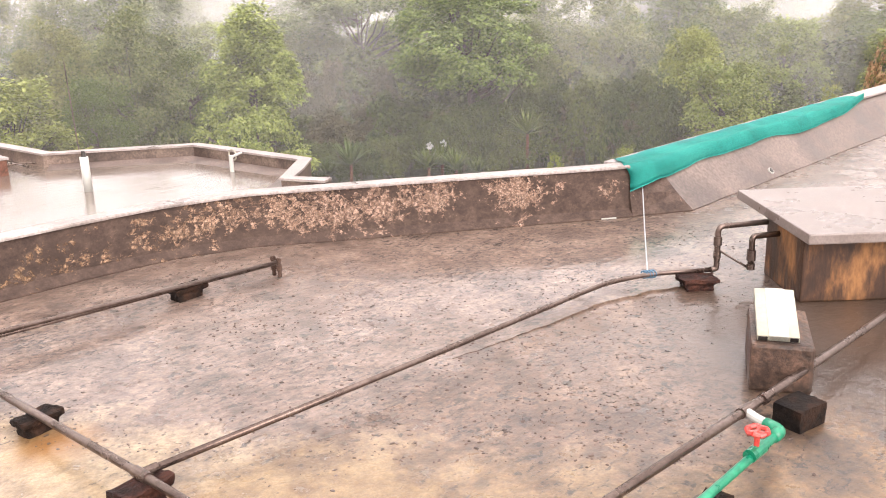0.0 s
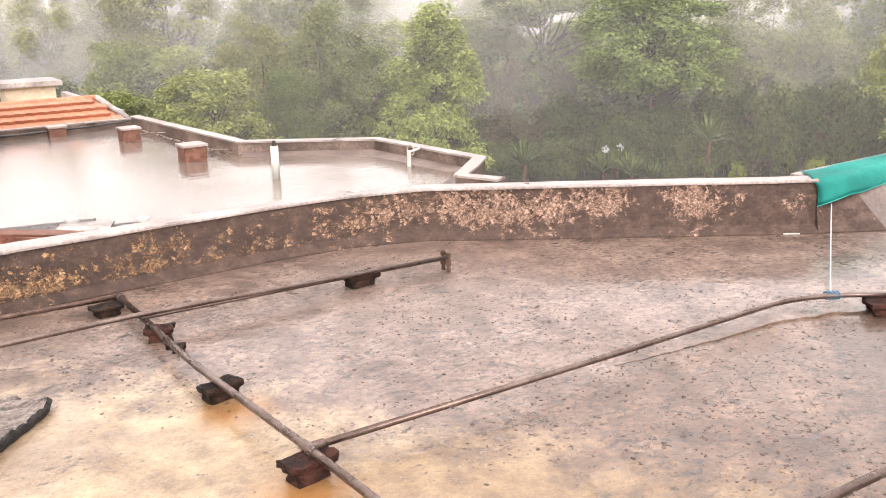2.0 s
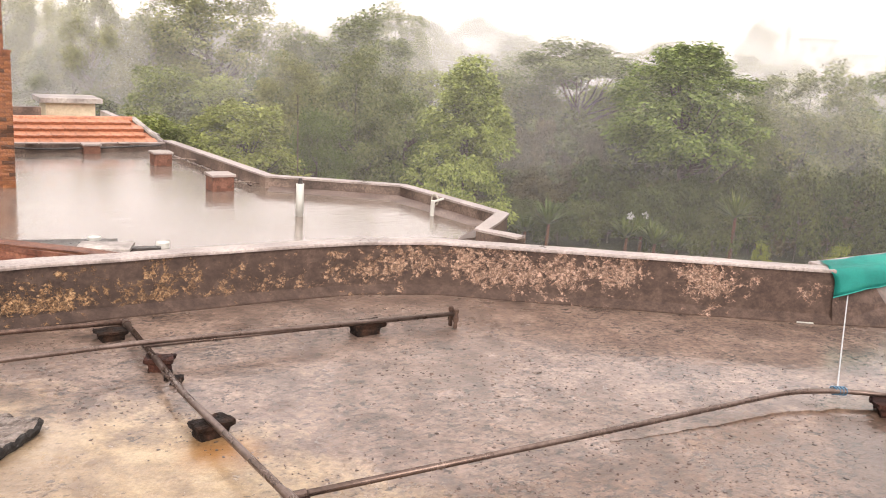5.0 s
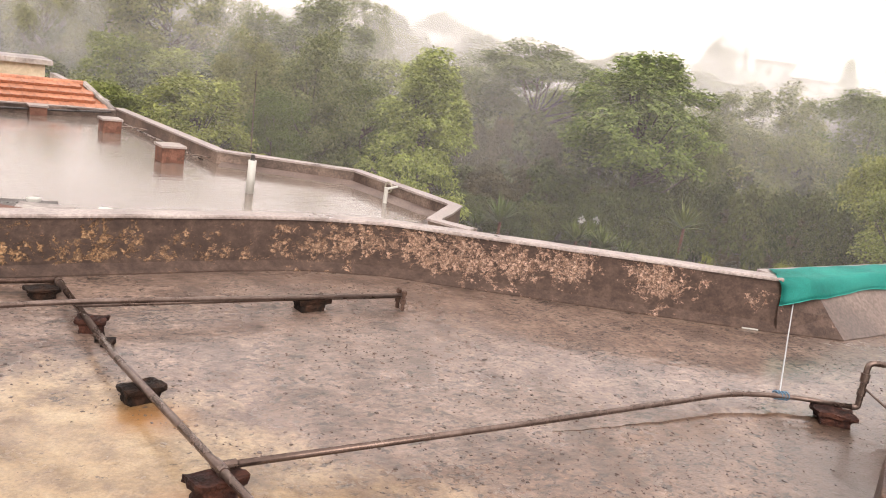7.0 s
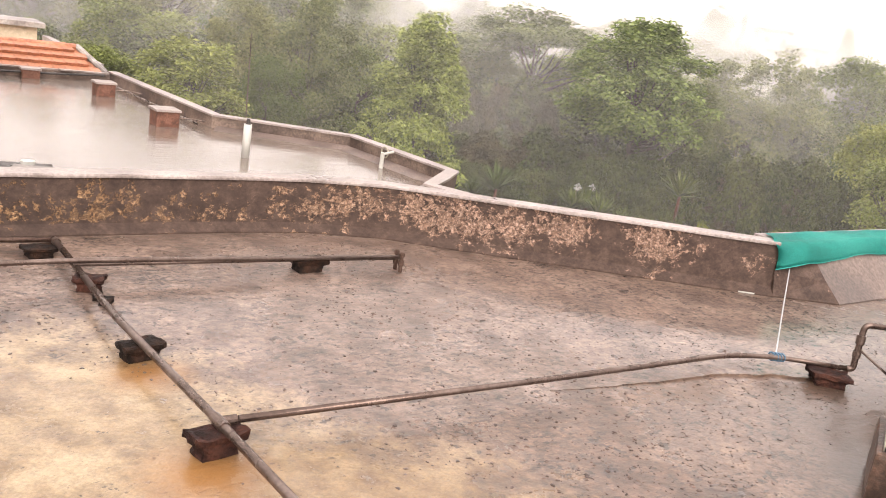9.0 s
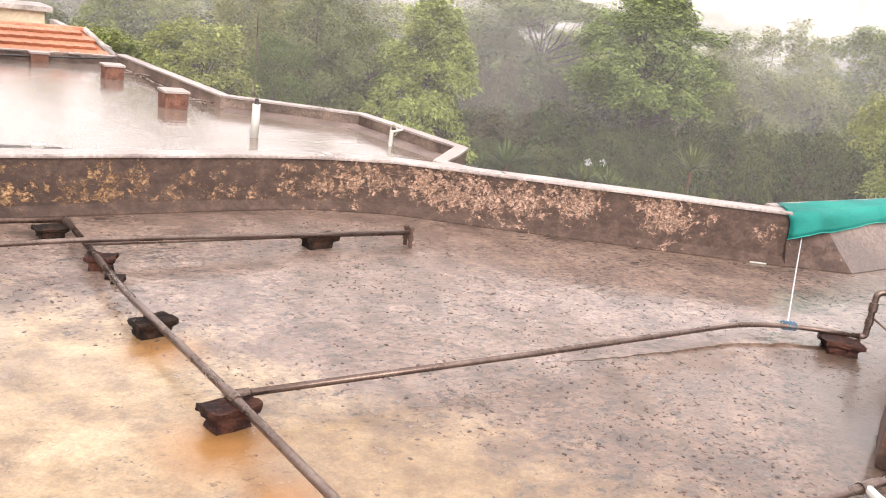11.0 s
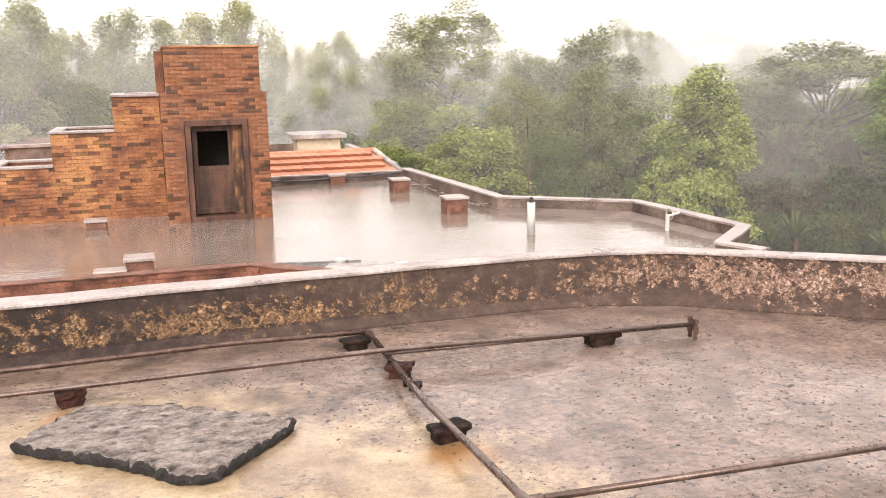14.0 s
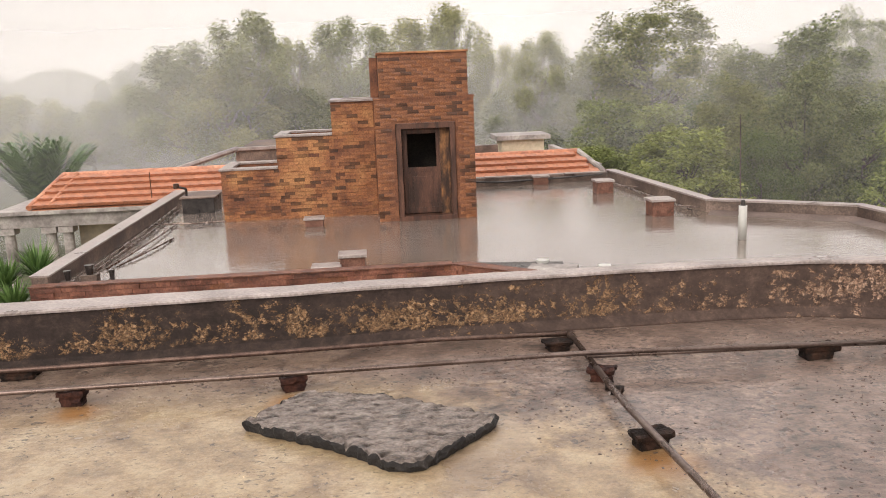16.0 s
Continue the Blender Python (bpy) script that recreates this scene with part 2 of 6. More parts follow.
    lk.new(warp0, tank_reflect.inputs[0])
    tank_reflect.inputs[1].default_value = (4.95 * 0.91 + 0.045, 0.95 * 0.91 + 0.045, 0.045)
    near = nd.new("ShaderNodeMapRange")
    lk.new(tank_reflect.outputs["Value"], near.inputs[0])
    near.inputs[1].default_value, near.inputs[2].default_value = 0.75, 1.15
    near.inputs[3].default_value, near.inputs[4].default_value = 0.92, 0.0
    col = mixed(nd, lk, near.outputs[0], col, (0.045, 0.024, 0.013))
    lk.new(col, bs.inputs["Base Color"])
    # film of water: broad smooth puddles between rougher ground
    pud = nd.new("ShaderNodeMath")
    pud.operation = "MULTIPLY_ADD"
    lk.new(mid.outputs[0], pud.inputs[0])
    pud.inputs[1].default_value = 0.35
    lk.new(big.outputs[0], pud.inputs[2])
    r = ramp(nd, [(0.56, 0.42), (0.74, 0.18)])
    lk.new(pud.outputs[0], r.inputs[0])
    bs.inputs["Roughness"].default_value = 0.6
    bs.inputs["Coat Weight"].default_value = 1.0
    bs.inputs["Coat IOR"].default_value = 1.4
    lk.new(mixed(nd, lk, pool, r.outputs[0], (0.05, 0.05, 0.05)), bs.inputs["Coat Roughness"])
    drop = nd.new("ShaderNodeTexVoronoi")
    drop.inputs["Scale"].default_value = 11
    drop.feature = "SMOOTH_F1"
    lk.new(co.outputs["Object"], drop.inputs["Vector"])
    dr = ramp(nd, [(0.0, 1.0), (0.12, 0.1), (0.2, 0.55), (0.3, 0.45)])
    lk.new(drop.outputs["Distance"], dr.inputs[0])
    h = nd.new("ShaderNodeMath")
    h.operation = "MULTIPLY_ADD"
    lk.new(dr.outputs[0], h.inputs[0])
    h.inputs[1].default_value = 0.7
    lk.new(fine.outputs[0], h.inputs[2])
    pit = nd.new("ShaderNodeMath")
    pit.operation = "MULTIPLY_ADD"
    lk.new(sp.outputs[0], pit.inputs[0])
    pit.inputs[1].default_value = -0.5
    lk.new(h.outputs[0], pit.inputs[2])
    h = pit
    h2 = nd.new("ShaderNodeMath")
    h2.operation = "MULTIPLY_ADD"
    lk.new(grit.outputs[0], h2.inputs[0])
    h2.inputs[1].default_value = 0.35
    lk.new(h.outputs[0], h2.inputs[2])
    bumped(nd, lk, bs, h2.outputs[0], 0.55, 0.014)
    skin = nd.new("ShaderNodeBump")
    skin.inputs["Strength"].default_value, skin.inputs["Distance"].default_value = 0.22, 0.02
    calm = nd.new("ShaderNodeMath")
    calm.operation = "MULTIPLY_ADD"
    lk.new(pool, calm.inputs[0])
    calm.inputs[1].default_value, calm.inputs[2].default_value = -0.22, 0.42
    lk.new(calm.outputs[0], skin.inputs["Strength"])
    ripple = noise_at(nd, lk, 11, 3, 0.5, (0.65, 1.35, 1.0))
    lk.new(ripple.outputs[0], skin.inputs["Height"])
    lk.new(skin.outputs[0], bs.inputs["Coat Normal"])
    return m


def peeling_wall():
    """Black mould over cream paint that flakes off in ragged patches."""
    m, nd, lk, bs = nodes_of("peeling_plaster")
    co = nd.new("ShaderNodeTexCoord")
    sep = nd.new("ShaderNodeSeparateXYZ")
    lk.new(co.outputs["Object"], sep.inputs[0])
    big = noise_at(nd, lk, 1.9, 3, 0.55)
    mid = noise_at(nd, lk, 9, 10, 0.75, (1, 1, 1.4))
    fine = noise_at(nd, lk, 42, 8, 0.75)
    black = ramp(nd, [(0.36, (0.016, 0.011, 0.009)), (0.5, (0.034, 0.022, 0.018)), (0.66, (0.075, 0.05, 0.038))])
    lk.new(mid.outputs[0], black.inputs[0])
    grey = ramp(nd, [(0.36, (0.045, 0.029, 0.023)), (0.5, (0.074, 0.048, 0.038)), (0.66, (0.125, 0.084, 0.066))])
    lk.new(mid.outputs[0], grey.inputs[0])
    ochre = ramp(nd, [(0.36, (0.2, 0.105, 0.05)), (0.5, (0.38, 0.222, 0.112)), (0.64, (0.54, 0.37, 0.22))])
    lk.new(fine.outputs[0], ochre.inputs[0])
    pink = ramp(nd, [(0.36, (0.26, 0.145, 0.1)), (0.5, (0.44, 0.285, 0.21)), (0.64, (0.6, 0.44, 0.355))])
    lk.new(fine.outputs[0], pink.inputs[0])
    along = nd.new("ShaderNodeMapRange")
    lk.new(sep.outputs["X"], along.inputs[0])
    along.inputs[1].default_value, along.inputs[2].default_value = 1.5, 4.5
    paint = mixed(nd, lk, along.outputs[0], ochre.outputs[0], pink.outputs[0])
    west = nd.new("ShaderNodeMapRange")
    lk.new(sep.outputs["X"], west.inputs[0])
    west.inputs[1].default_value, west.inputs[2].default_value = -1.0, 2.0
    mould = mixed(nd, lk, west.outputs[0], black.outputs[0], grey.outputs[0])
    # least paint at the foot and under the coping
    band = nd.new("ShaderNodeMapRange")
    lk.new(sep.outputs["Z"], band.inputs[0])
    band.inputs[1].default_value, band.inputs[2].default_value = 0.0, 0.45
    bell_w = ramp(nd, [(0.0, 0.0), (0.13, 0.0), (0.23, 0.22), (0.46, 0.2), (0.7, 0.09), (1.0, 0.0)])
    bell_e = ramp(nd, [(0.0, 0.0), (0.22, 0.02), (0.42, 0.15), (0.7, 0.165), (0.9, 0.1), (1.0, 0.05)])
    lk.new(band.outputs[0], bell_w.inputs[0])
    lk.new(band.outputs[0], bell_e.inputs[0])
    bell_out = mixed(nd, lk, along.outputs[0], bell_w.outputs[0], bell_e.outputs[0])
    a = nd.new("ShaderNodeMath")
    a.operation = "MULTIPLY_ADD"
    lk.new(big.outputs[0], a.inputs[0])
    a.inputs[1].default_value = 0.8
    lk.new(bell_out, a.inputs[2])
    b = nd.new("ShaderNodeMath")
    b.operation = "MULTIPLY_ADD"
    lk.new(mid.outputs[0], b.inputs[0])
    b.inputs[1].default_value = 0.75
    lk.new(a.outputs[0], b.inputs[2])
    wv = mixed(nd, lk, 0.2, co.outputs["Object"], mid.outputs["Color"])
    cell = nd.new("ShaderNodeTexVoronoi")
    cell.inputs["Scale"].default_value = 34
    lk.new(wv, cell.inputs["Vector"])
    crack = nd.new("ShaderNodeTexVoronoi")
    crack.feature = "DISTANCE_TO_EDGE"
    crack.inputs["Scale"].default_value = 34
    lk.new(wv, crack.inputs["Vector"])
    sepc = nd.new("ShaderNodeSeparateXYZ")
    lk.new(cell.outputs["Color"], sepc.inputs[0])
    c = nd.new("ShaderNodeMath")
    c.operation = "MULTIPLY_ADD"
    lk.new(sepc.outputs[0], c.inputs[0])
    c.inputs[1].default_value = 0.2
    lk.new(b.outputs[0], c.inputs[2])
    more = nd.new("ShaderNodeMath")
    more.operation = "MULTIPLY_ADD"
    lk.new(along.outputs[0], more.inputs[0])
    more.inputs[1].default_value = -0.03
    lk.new(c.outputs[0], more.inputs[2])
    end = nd.new("ShaderNodeMapRange")
    lk.new(sep.outputs["X"], end.inputs[0])
    end.inputs[1].default_value, end.inputs[2].default_value = 5.8, 6.5
    end.inputs[3].default_value, end.inputs[4].default_value = 0.0, -0.12
    dim = nd.new("ShaderNodeMapRange")
    lk.new(sep.outputs["X"], dim.inputs[0])
    dim.inputs[1].default_value, dim.inputs[2].default_value = -1.4, 0.2
    dim.inputs[3].default_value, dim.inputs[4].default_value = -0.09, 0.0
    fade = nd.new("ShaderNodeMath")
    lk.new(more.outputs[0], fade.inputs[0])
    lk.new(dim.outputs[0], fade.inputs[1])
    worn = nd.new("ShaderNodeMath")
    lk.new(fade.outputs[0], worn.inputs[0])
    lk.new(end.outputs[0], worn.inputs[1])
    flake = nd.new("ShaderNodeMapRange")
    lk.new(worn.outputs[0], flake.inputs[0])
    flake.inputs[1].default_value, flake.inputs[2].default_value = 1.005, 1.05
    edge = ramp(nd, [(0.02, 0.0), (0.14, 1.0)])
    lk.new(crack.outputs["Distance"], edge.inputs[0])
    mask = nd.new("ShaderNodeMath")
    mask.operation = "MULTIPLY"
    lk.new(flake.outputs[0], mask.inputs[0])
    lk.new(edge.outputs[0], mask.inputs[1])
    col = mixed(nd, lk, mask.outputs[0], mould, paint)
    g = ramp(nd, [(0.35, 0.6), (0.65, 1.3)])
    lk.new(fine.outputs[0], g.inputs[0])
    col = mixed(nd, lk, 0.6, col, g.outputs[0], "MULTIPLY")
    lk.new(col, bs.inputs["Base Color"])
    bs.inputs["Roughness"].default_value = 0.65
    bs.inputs["Specular IOR Level"].default_value = 0.25
    h = nd.new("ShaderNodeMath")
    h.operation = "MULTIPLY_ADD"
    lk.new(mask.outputs[0], h.inputs[0])
    h.inputs[1].default_value = 0.8
    lk.new(fine.outputs[0], h.inputs[2])
    bumped(nd, lk, bs, h.outputs[0], 0.8, 0.012)
    return m


def water_mat():
    """Shallow brown rain water over a flat roof, stirred by drops."""
    m, nd, lk, bs = nodes_of("rain_water")
    big = noise_at(nd, lk, 0.5, 4, 0.55)
    col = ramp(nd, [(0.35, (0.15, 0.118, 0.096)), (0.65, (0.2, 0.166, 0.146))])
    lk.new(big.outputs[0], col.inputs[0])
    lk.new(col.outputs[0], bs.inputs["Base Color"])
    bs.inputs["Roughness"].default_value = 0.13
    bs.inputs["IOR"].default_value = 1.5
    bs.inputs["Coat Weight"].default_value, bs.inputs["Coat Roughness"].default_value = 0.45, 0.12
    rip = noise_at(nd, lk, 5.5, 3, 0.5, (0.6, 1.3, 1))
    wind = noise_at(nd, lk, 1.2, 2, 0.5)
    h = nd.new("ShaderNodeMath")
    h.operation = "MULTIPLY"
    lk.new(rip.outputs[0], h.inputs[0])
    lk.new(wind.outputs[0], h.inputs[1])
    bumped(nd, lk, bs, h.outputs[0], 0.5, 0.035)
    return m


def leaf_mat(name, dark, light, back=0.3):
    m, nd, lk, bs = nodes_of(name)
    geo = nd.new("ShaderNodeNewGeometry")
    info = nd.new("ShaderNodeObjectInfo")
    r = ramp(nd, [(0.0, dark), (0.75, light), (1.0, [min(1, v * 1.25) for v in light])])
    lk.new(geo.outputs["Random Per Island"], r.inputs[0])
    v = ramp(nd, [(0.0, (0.78, 0.84, 0.76)), (1.0, (1.2, 1.14, 1.02))])
    lk.new(info.outputs["Random"], v.inputs[0])
    c = mixed(nd, lk, 1.0, r.outputs[0], v.outputs[0], "MULTIPLY")
    lk.new(c, bs.inputs["Base Color"])
    bs.inputs["Roughness"].default_value = 0.6
    bs.inputs["Specular IOR Level"].default_value = 0.25
    tr = nd.new("ShaderNodeBsdfTranslucent")
    lk.new(c, tr.inputs["Color"])
    mx = nd.new("ShaderNodeMixShader")
    mx.inputs[0].default_value = back
    lk.new(bs.outputs[0], mx.inputs[1])
    lk.new(tr.outputs[0], mx.inputs[2])
    lk.new(mx.outputs[0], nd["Material Output"].inputs["Surface"])
    return m


# white see-through surface: distance haze put in as a sheet, thinner with height
def haze_mat(name, share, top, west=None, span=6):
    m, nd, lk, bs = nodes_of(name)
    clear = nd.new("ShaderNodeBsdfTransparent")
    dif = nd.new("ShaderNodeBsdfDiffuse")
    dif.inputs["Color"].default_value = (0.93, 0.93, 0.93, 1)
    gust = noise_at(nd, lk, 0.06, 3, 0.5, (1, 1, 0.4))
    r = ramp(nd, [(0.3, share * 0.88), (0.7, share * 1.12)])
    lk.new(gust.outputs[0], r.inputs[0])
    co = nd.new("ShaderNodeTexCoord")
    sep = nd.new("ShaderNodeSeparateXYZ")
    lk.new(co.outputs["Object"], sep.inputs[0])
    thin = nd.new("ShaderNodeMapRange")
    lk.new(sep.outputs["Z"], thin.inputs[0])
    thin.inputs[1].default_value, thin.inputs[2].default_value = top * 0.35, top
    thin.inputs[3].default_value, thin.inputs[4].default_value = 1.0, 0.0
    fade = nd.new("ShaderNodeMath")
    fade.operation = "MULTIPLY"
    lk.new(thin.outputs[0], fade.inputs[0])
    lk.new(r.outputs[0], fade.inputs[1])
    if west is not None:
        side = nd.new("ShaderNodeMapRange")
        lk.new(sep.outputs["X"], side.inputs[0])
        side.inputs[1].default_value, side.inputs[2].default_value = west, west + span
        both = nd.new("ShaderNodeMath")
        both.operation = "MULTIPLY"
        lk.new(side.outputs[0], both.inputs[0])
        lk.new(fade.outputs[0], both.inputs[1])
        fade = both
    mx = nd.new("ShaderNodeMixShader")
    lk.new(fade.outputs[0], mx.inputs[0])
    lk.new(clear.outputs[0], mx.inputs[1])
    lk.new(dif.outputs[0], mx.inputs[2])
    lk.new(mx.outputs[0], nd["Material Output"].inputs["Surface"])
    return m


M_ROOF = wet_roof()
M_PEEL = peeling_wall()
M_WATER = water_mat()
M_CAP = surf("wet_cement_coping", (0.205, 0.17, 0.155), (0.295, 0.25, 0.232), (0.365, 0.317, 0.296), 2.5, 40, (0.25, 0.5), 0.3, 0.006, grain=0.5)
M_SLOPE = surf("smooth_cement_fillet", (0.09, 0.066, 0.056), (0.135, 0.1, 0.085), (0.185, 0.14, 0.12), 1.6, 35, (0.35, 0.6), 0.3, 0.006)
M_BRICK = surf("red_brick", (0.14, 0.05, 0.023), (0.27, 0.107, 0.041), (0.38, 0.18, 0.07), 1.4, 30, (0.4, 0.7), 0.7, 0.012, vary=0.7, few=True)
M_BRICKS = surf("red_brick_courses", (0.14, 0.05, 0.023), (0.27, 0.107, 0.041), (0.38, 0.18, 0.07), 1.4, 30, (0.4, 0.7), 0.7, 0.012, vary=0.7, island=True, few=True)
M_BRICKD = surf("dark_wet_brick", (0.085, 0.03, 0.02), (0.165, 0.062, 0.04), (0.25, 0.105, 0.066), 2.0, 30, (0.4, 0.7), 0.6, 0.01, vary=0.35, island=True)
M_MORTAR = surf("brick_mortar", (0.11, 0.043, 0.024), (0.185, 0.074, 0.037), (0.25, 0.108, 0.056), 3, 40, (0.7, 0.9), 0.4, 0.006)
M_TILE = surf("terracotta_tile", (0.27, 0.1, 0.055), (0.41, 0.165, 0.088), (0.5, 0.24, 0.145), 1.5, 14, (0.35, 0.6), 0.3, 0.006, vary=0.15)
M_CONC = surf("weathered_concrete", (0.17, 0.15, 0.14), (0.3, 0.27, 0.25), (0.42, 0.39, 0.36), 1.3, 12, (0.4, 0.75), 0.3, 0.01, grain=0.4)
M_PARA = surf("mouldy_parapet_plaster", (0.055, 0.037, 0.03), (0.125, 0.088, 0.07), (0.21, 0.152, 0.122), 1.2, 25, (0.45, 0.75), 0.4, 0.01)
M_CREAM = surf("cream_wall_paint", (0.42, 0.35, 0.25), (0.55, 0.47, 0.35), (0.62, 0.54, 0.42), 0.8, 9, (0.6, 0.85), 0.2, 0.005, grain=0.25)
M_PIPE = surf("dull_galvanised_pipe", (0.095, 0.066, 0.055), (0.135, 0.098, 0.083), (0.185, 0.139, 0.12), 3, 50, (0.2, 0.36), 0.2, 0.003, metal=0.75, grain=0.45)
M_RUST = surf("rusty_pipe", (0.06, 0.034, 0.026), (0.095, 0.058, 0.045), (0.14, 0.09, 0.07), 9, 70, (0.28, 0.5), 0.3, 0.003, metal=0.6)
M_BLOCK = surf("mossy_block", (0.005, 0.003, 0.003), (0.013, 0.008, 0.006), (0.045, 0.023, 0.015), 9, 60, (0.7, 0.95), 0.9, 0.012, vary=0.3)
M_BLOCK.node_tree.nodes["Principled BSDF"].inputs["Specular IOR Level"].default_value = 0.2
# the slab's side: shade put into a near-black stone colour
M_EDGE_SHADE = surf("shaded_slab_edge", (0.006, 0.005, 0.005), (0.012, 0.01, 0.009), (0.03, 0.025, 0.022), 14, 60, (0.6, 0.85), 0.8, 0.02)
# the slab's top: its paler tone includes the sky's sheen on wet stone
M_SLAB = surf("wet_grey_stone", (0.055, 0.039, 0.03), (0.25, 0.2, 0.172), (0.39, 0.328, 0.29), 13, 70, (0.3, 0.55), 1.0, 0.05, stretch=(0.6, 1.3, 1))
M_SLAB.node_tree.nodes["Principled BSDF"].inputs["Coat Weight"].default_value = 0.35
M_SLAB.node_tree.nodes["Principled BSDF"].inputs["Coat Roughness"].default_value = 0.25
M_RUSTWALL = surf("rust_streaked_plaster", (0.022, 0.011, 0.007), (0.06, 0.027, 0.014), (0.26, 0.12, 0.045), 4.5, 30, (0.35, 0.7), 0.5, 0.01, stretch=(1, 1, 0.35))
M_LID = surf("wet_cement_lid", (0.155, 0.122, 0.11), (0.19, 0.153, 0.139), (0.235, 0.193, 0.177), 2.2, 60, (0.2, 0.4), 0.2, 0.004, grain=0.3)
M_PIER = surf("wet_brown_plaster", (0.035, 0.02, 0.014), (0.08, 0.046, 0.032), (0.14, 0.08, 0.055), 5, 40, (0.4, 0.7), 0.6, 0.01)
M_REDBLOCK = surf("wet_red_brick", (0.009, 0.0045, 0.004), (0.026, 0.011, 0.009), (0.07, 0.028, 0.019), 8, 60, (0.65, 0.9), 0.9, 0.012)
M_REDBLOCK.node_tree.nodes["Principled BSDF"].inputs["Specular IOR Level"].default_value = 0.2
M_BOX = surf("dull_red_brick", (0.07, 0.028, 0.018), (0.135, 0.056, 0.036), (0.2, 0.095, 0.064), 6, 40, (0.5, 0.8), 0.5, 0.01)
M_WHITE = surf("white_plastic", (0.4, 0.4, 0.37), (0.44, 0.44, 0.41), (0.48, 0.48, 0.45), 2, 30, (0.3, 0.45), 0.05, 0.002, grain=0.12)
M_BEIGE = surf("beige_plastic", (0.3, 0.28, 0.22), (0.34, 0.32, 0.255), (0.38, 0.36, 0.29), 3, 30, (0.35, 0.5), 0.05, 0.002, grain=0.15)
M_GREENP = surf("green_plastic_pipe", (0.0, 0.15, 0.08), (0.004, 0.2, 0.105), (0.015, 0.25, 0.135), 5, 40, (0.25, 0.4), 0.05, 0.002, grain=0.3)
M_RED = surf("red_painted_metal", (0.42, 0.03, 0.02), (0.55, 0.05, 0.04), (0.6, 0.09, 0.07), 8, 60, (0.25, 0.45), 0.1, 0.002)
M_CLOTH = surf("green_shade_net", (0.0, 0.28, 0.235), (0.012, 0.37, 0.315), (0.035, 0.44, 0.375), 1.6, 160, (0.55, 0.8), 0.5, 0.004)
M_ROPE = surf("pale_cord", (0.3, 0.31, 0.33), (0.4, 0.41, 0.43), (0.5, 0.51, 0.53), 30, 200, (0.6, 0.8), 0.4, 0.002)
M_BLUE = surf("blue_twine", (0.04, 0.1, 0.17), (0.07, 0.15, 0.23), (0.11, 0.2, 0.28), 30, 200, (0.6, 0.8), 0.4, 0.002)
M_WOOD = surf("brown_door_wood", (0.038, 0.018, 0.012), (0.08, 0.034, 0.021), (0.125, 0.056, 0.034), 2.0, 30, (0.4, 0.65), 0.4, 0.006, stretch=(3, 3, 0.5))
# gloom behind door and window openings, put into a dark base colour
M_DARK = surf("unlit_plaster", (0.03, 0.025, 0.022), (0.05, 0.04, 0.035), (0.07, 0.06, 0.05), 2, 30, (0.7, 0.9), 0.2, 0.005)
M_BLACK = surf("black_bitumen", (0.012, 0.01, 0.01), (0.025, 0.02, 0.018), (0.05, 0.042, 0.038), 4, 40, (0.2, 0.5), 0.6, 0.01)
M_GRIT = surf("dark_roof_grit", (0.045, 0.028, 0.022), (0.08, 0.052, 0.042), (0.13, 0.088, 0.072), 20, 90, (0.35, 0.6), 0.3, 0.003, vary=0.5, island=True)
M_BARK = surf("grey_brown_bark", (0.05, 0.04, 0.03), (0.1, 0.082, 0.065), (0.16, 0.135, 0.11), 3, 20, (0.7, 0.95), 0.8, 0.03, stretch=(1, 1, 0.3))
M_PALEBARK = surf("pale_bark", (0.2, 0.17, 0.14), (0.32, 0.28, 0.24), (0.42, 0.38, 0.33), 1.5, 14, (0.7, 0.9), 0.5, 0.02, stretch=(1, 1, 0.3))
M_FAR = surf("pale_house_paint", (0.5, 0.48, 0.45), (0.56, 0.54, 0.51), (0.62, 0.6, 0.57), 0.5, 6, (0.6, 0.8), 0.1, 0.01, grain=0.2)
M_SOIL = surf("wet_ground", (0.025, 0.028, 0.013), (0.055, 0.06, 0.026), (0.1, 0.095, 0.045), 0.25, 2.5, (0.6, 0.9), 0.8, 0.15)
L_GREEN = leaf_mat("broad_leaf", (0.085, 0.12, 0.035), (0.265, 0.325, 0.098))
L_DARK = leaf_mat("dark_leaf", (0.048, 0.072, 0.024), (0.15, 0.19, 0.06))
# shade under the trees put into the leaf colour of hedge and shrubs
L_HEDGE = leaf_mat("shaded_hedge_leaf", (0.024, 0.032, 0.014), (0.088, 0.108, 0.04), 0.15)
L_EUC = leaf_mat("feathery_leaf", (0.18, 0.185, 0.09), (0.36, 0.36, 0.18), 0.4)
L_OLIVE = leaf_mat("olive_leaf", (0.09, 0.115, 0.03), (0.25, 0.29, 0.085))
L_GREY = leaf_mat("grey_green_leaf", (0.085, 0.1, 0.044), (0.212, 0.23, 0.1))
L_LIME = leaf_mat("lime_leaf", (0.1, 0.13, 0.025), (0.24, 0.27, 0.06))
L_TWIG = leaf_mat("brown_twigs", (0.047, 0.041, 0.027), (0.115, 0.101, 0.061))
L_ROSE = leaf_mat("dry_pink_leaf", (0.22, 0.14, 0.08), (0.42, 0.28, 0.18))
L_AGAVE = leaf_mat("agave_leaf", (0.035, 0.05, 0.018), (0.11, 0.14, 0.05), 0.1)
L_PALM = leaf_mat("palm_leaf", (0.045, 0.095, 0.03), (0.13, 0.22, 0.075), 0.25)


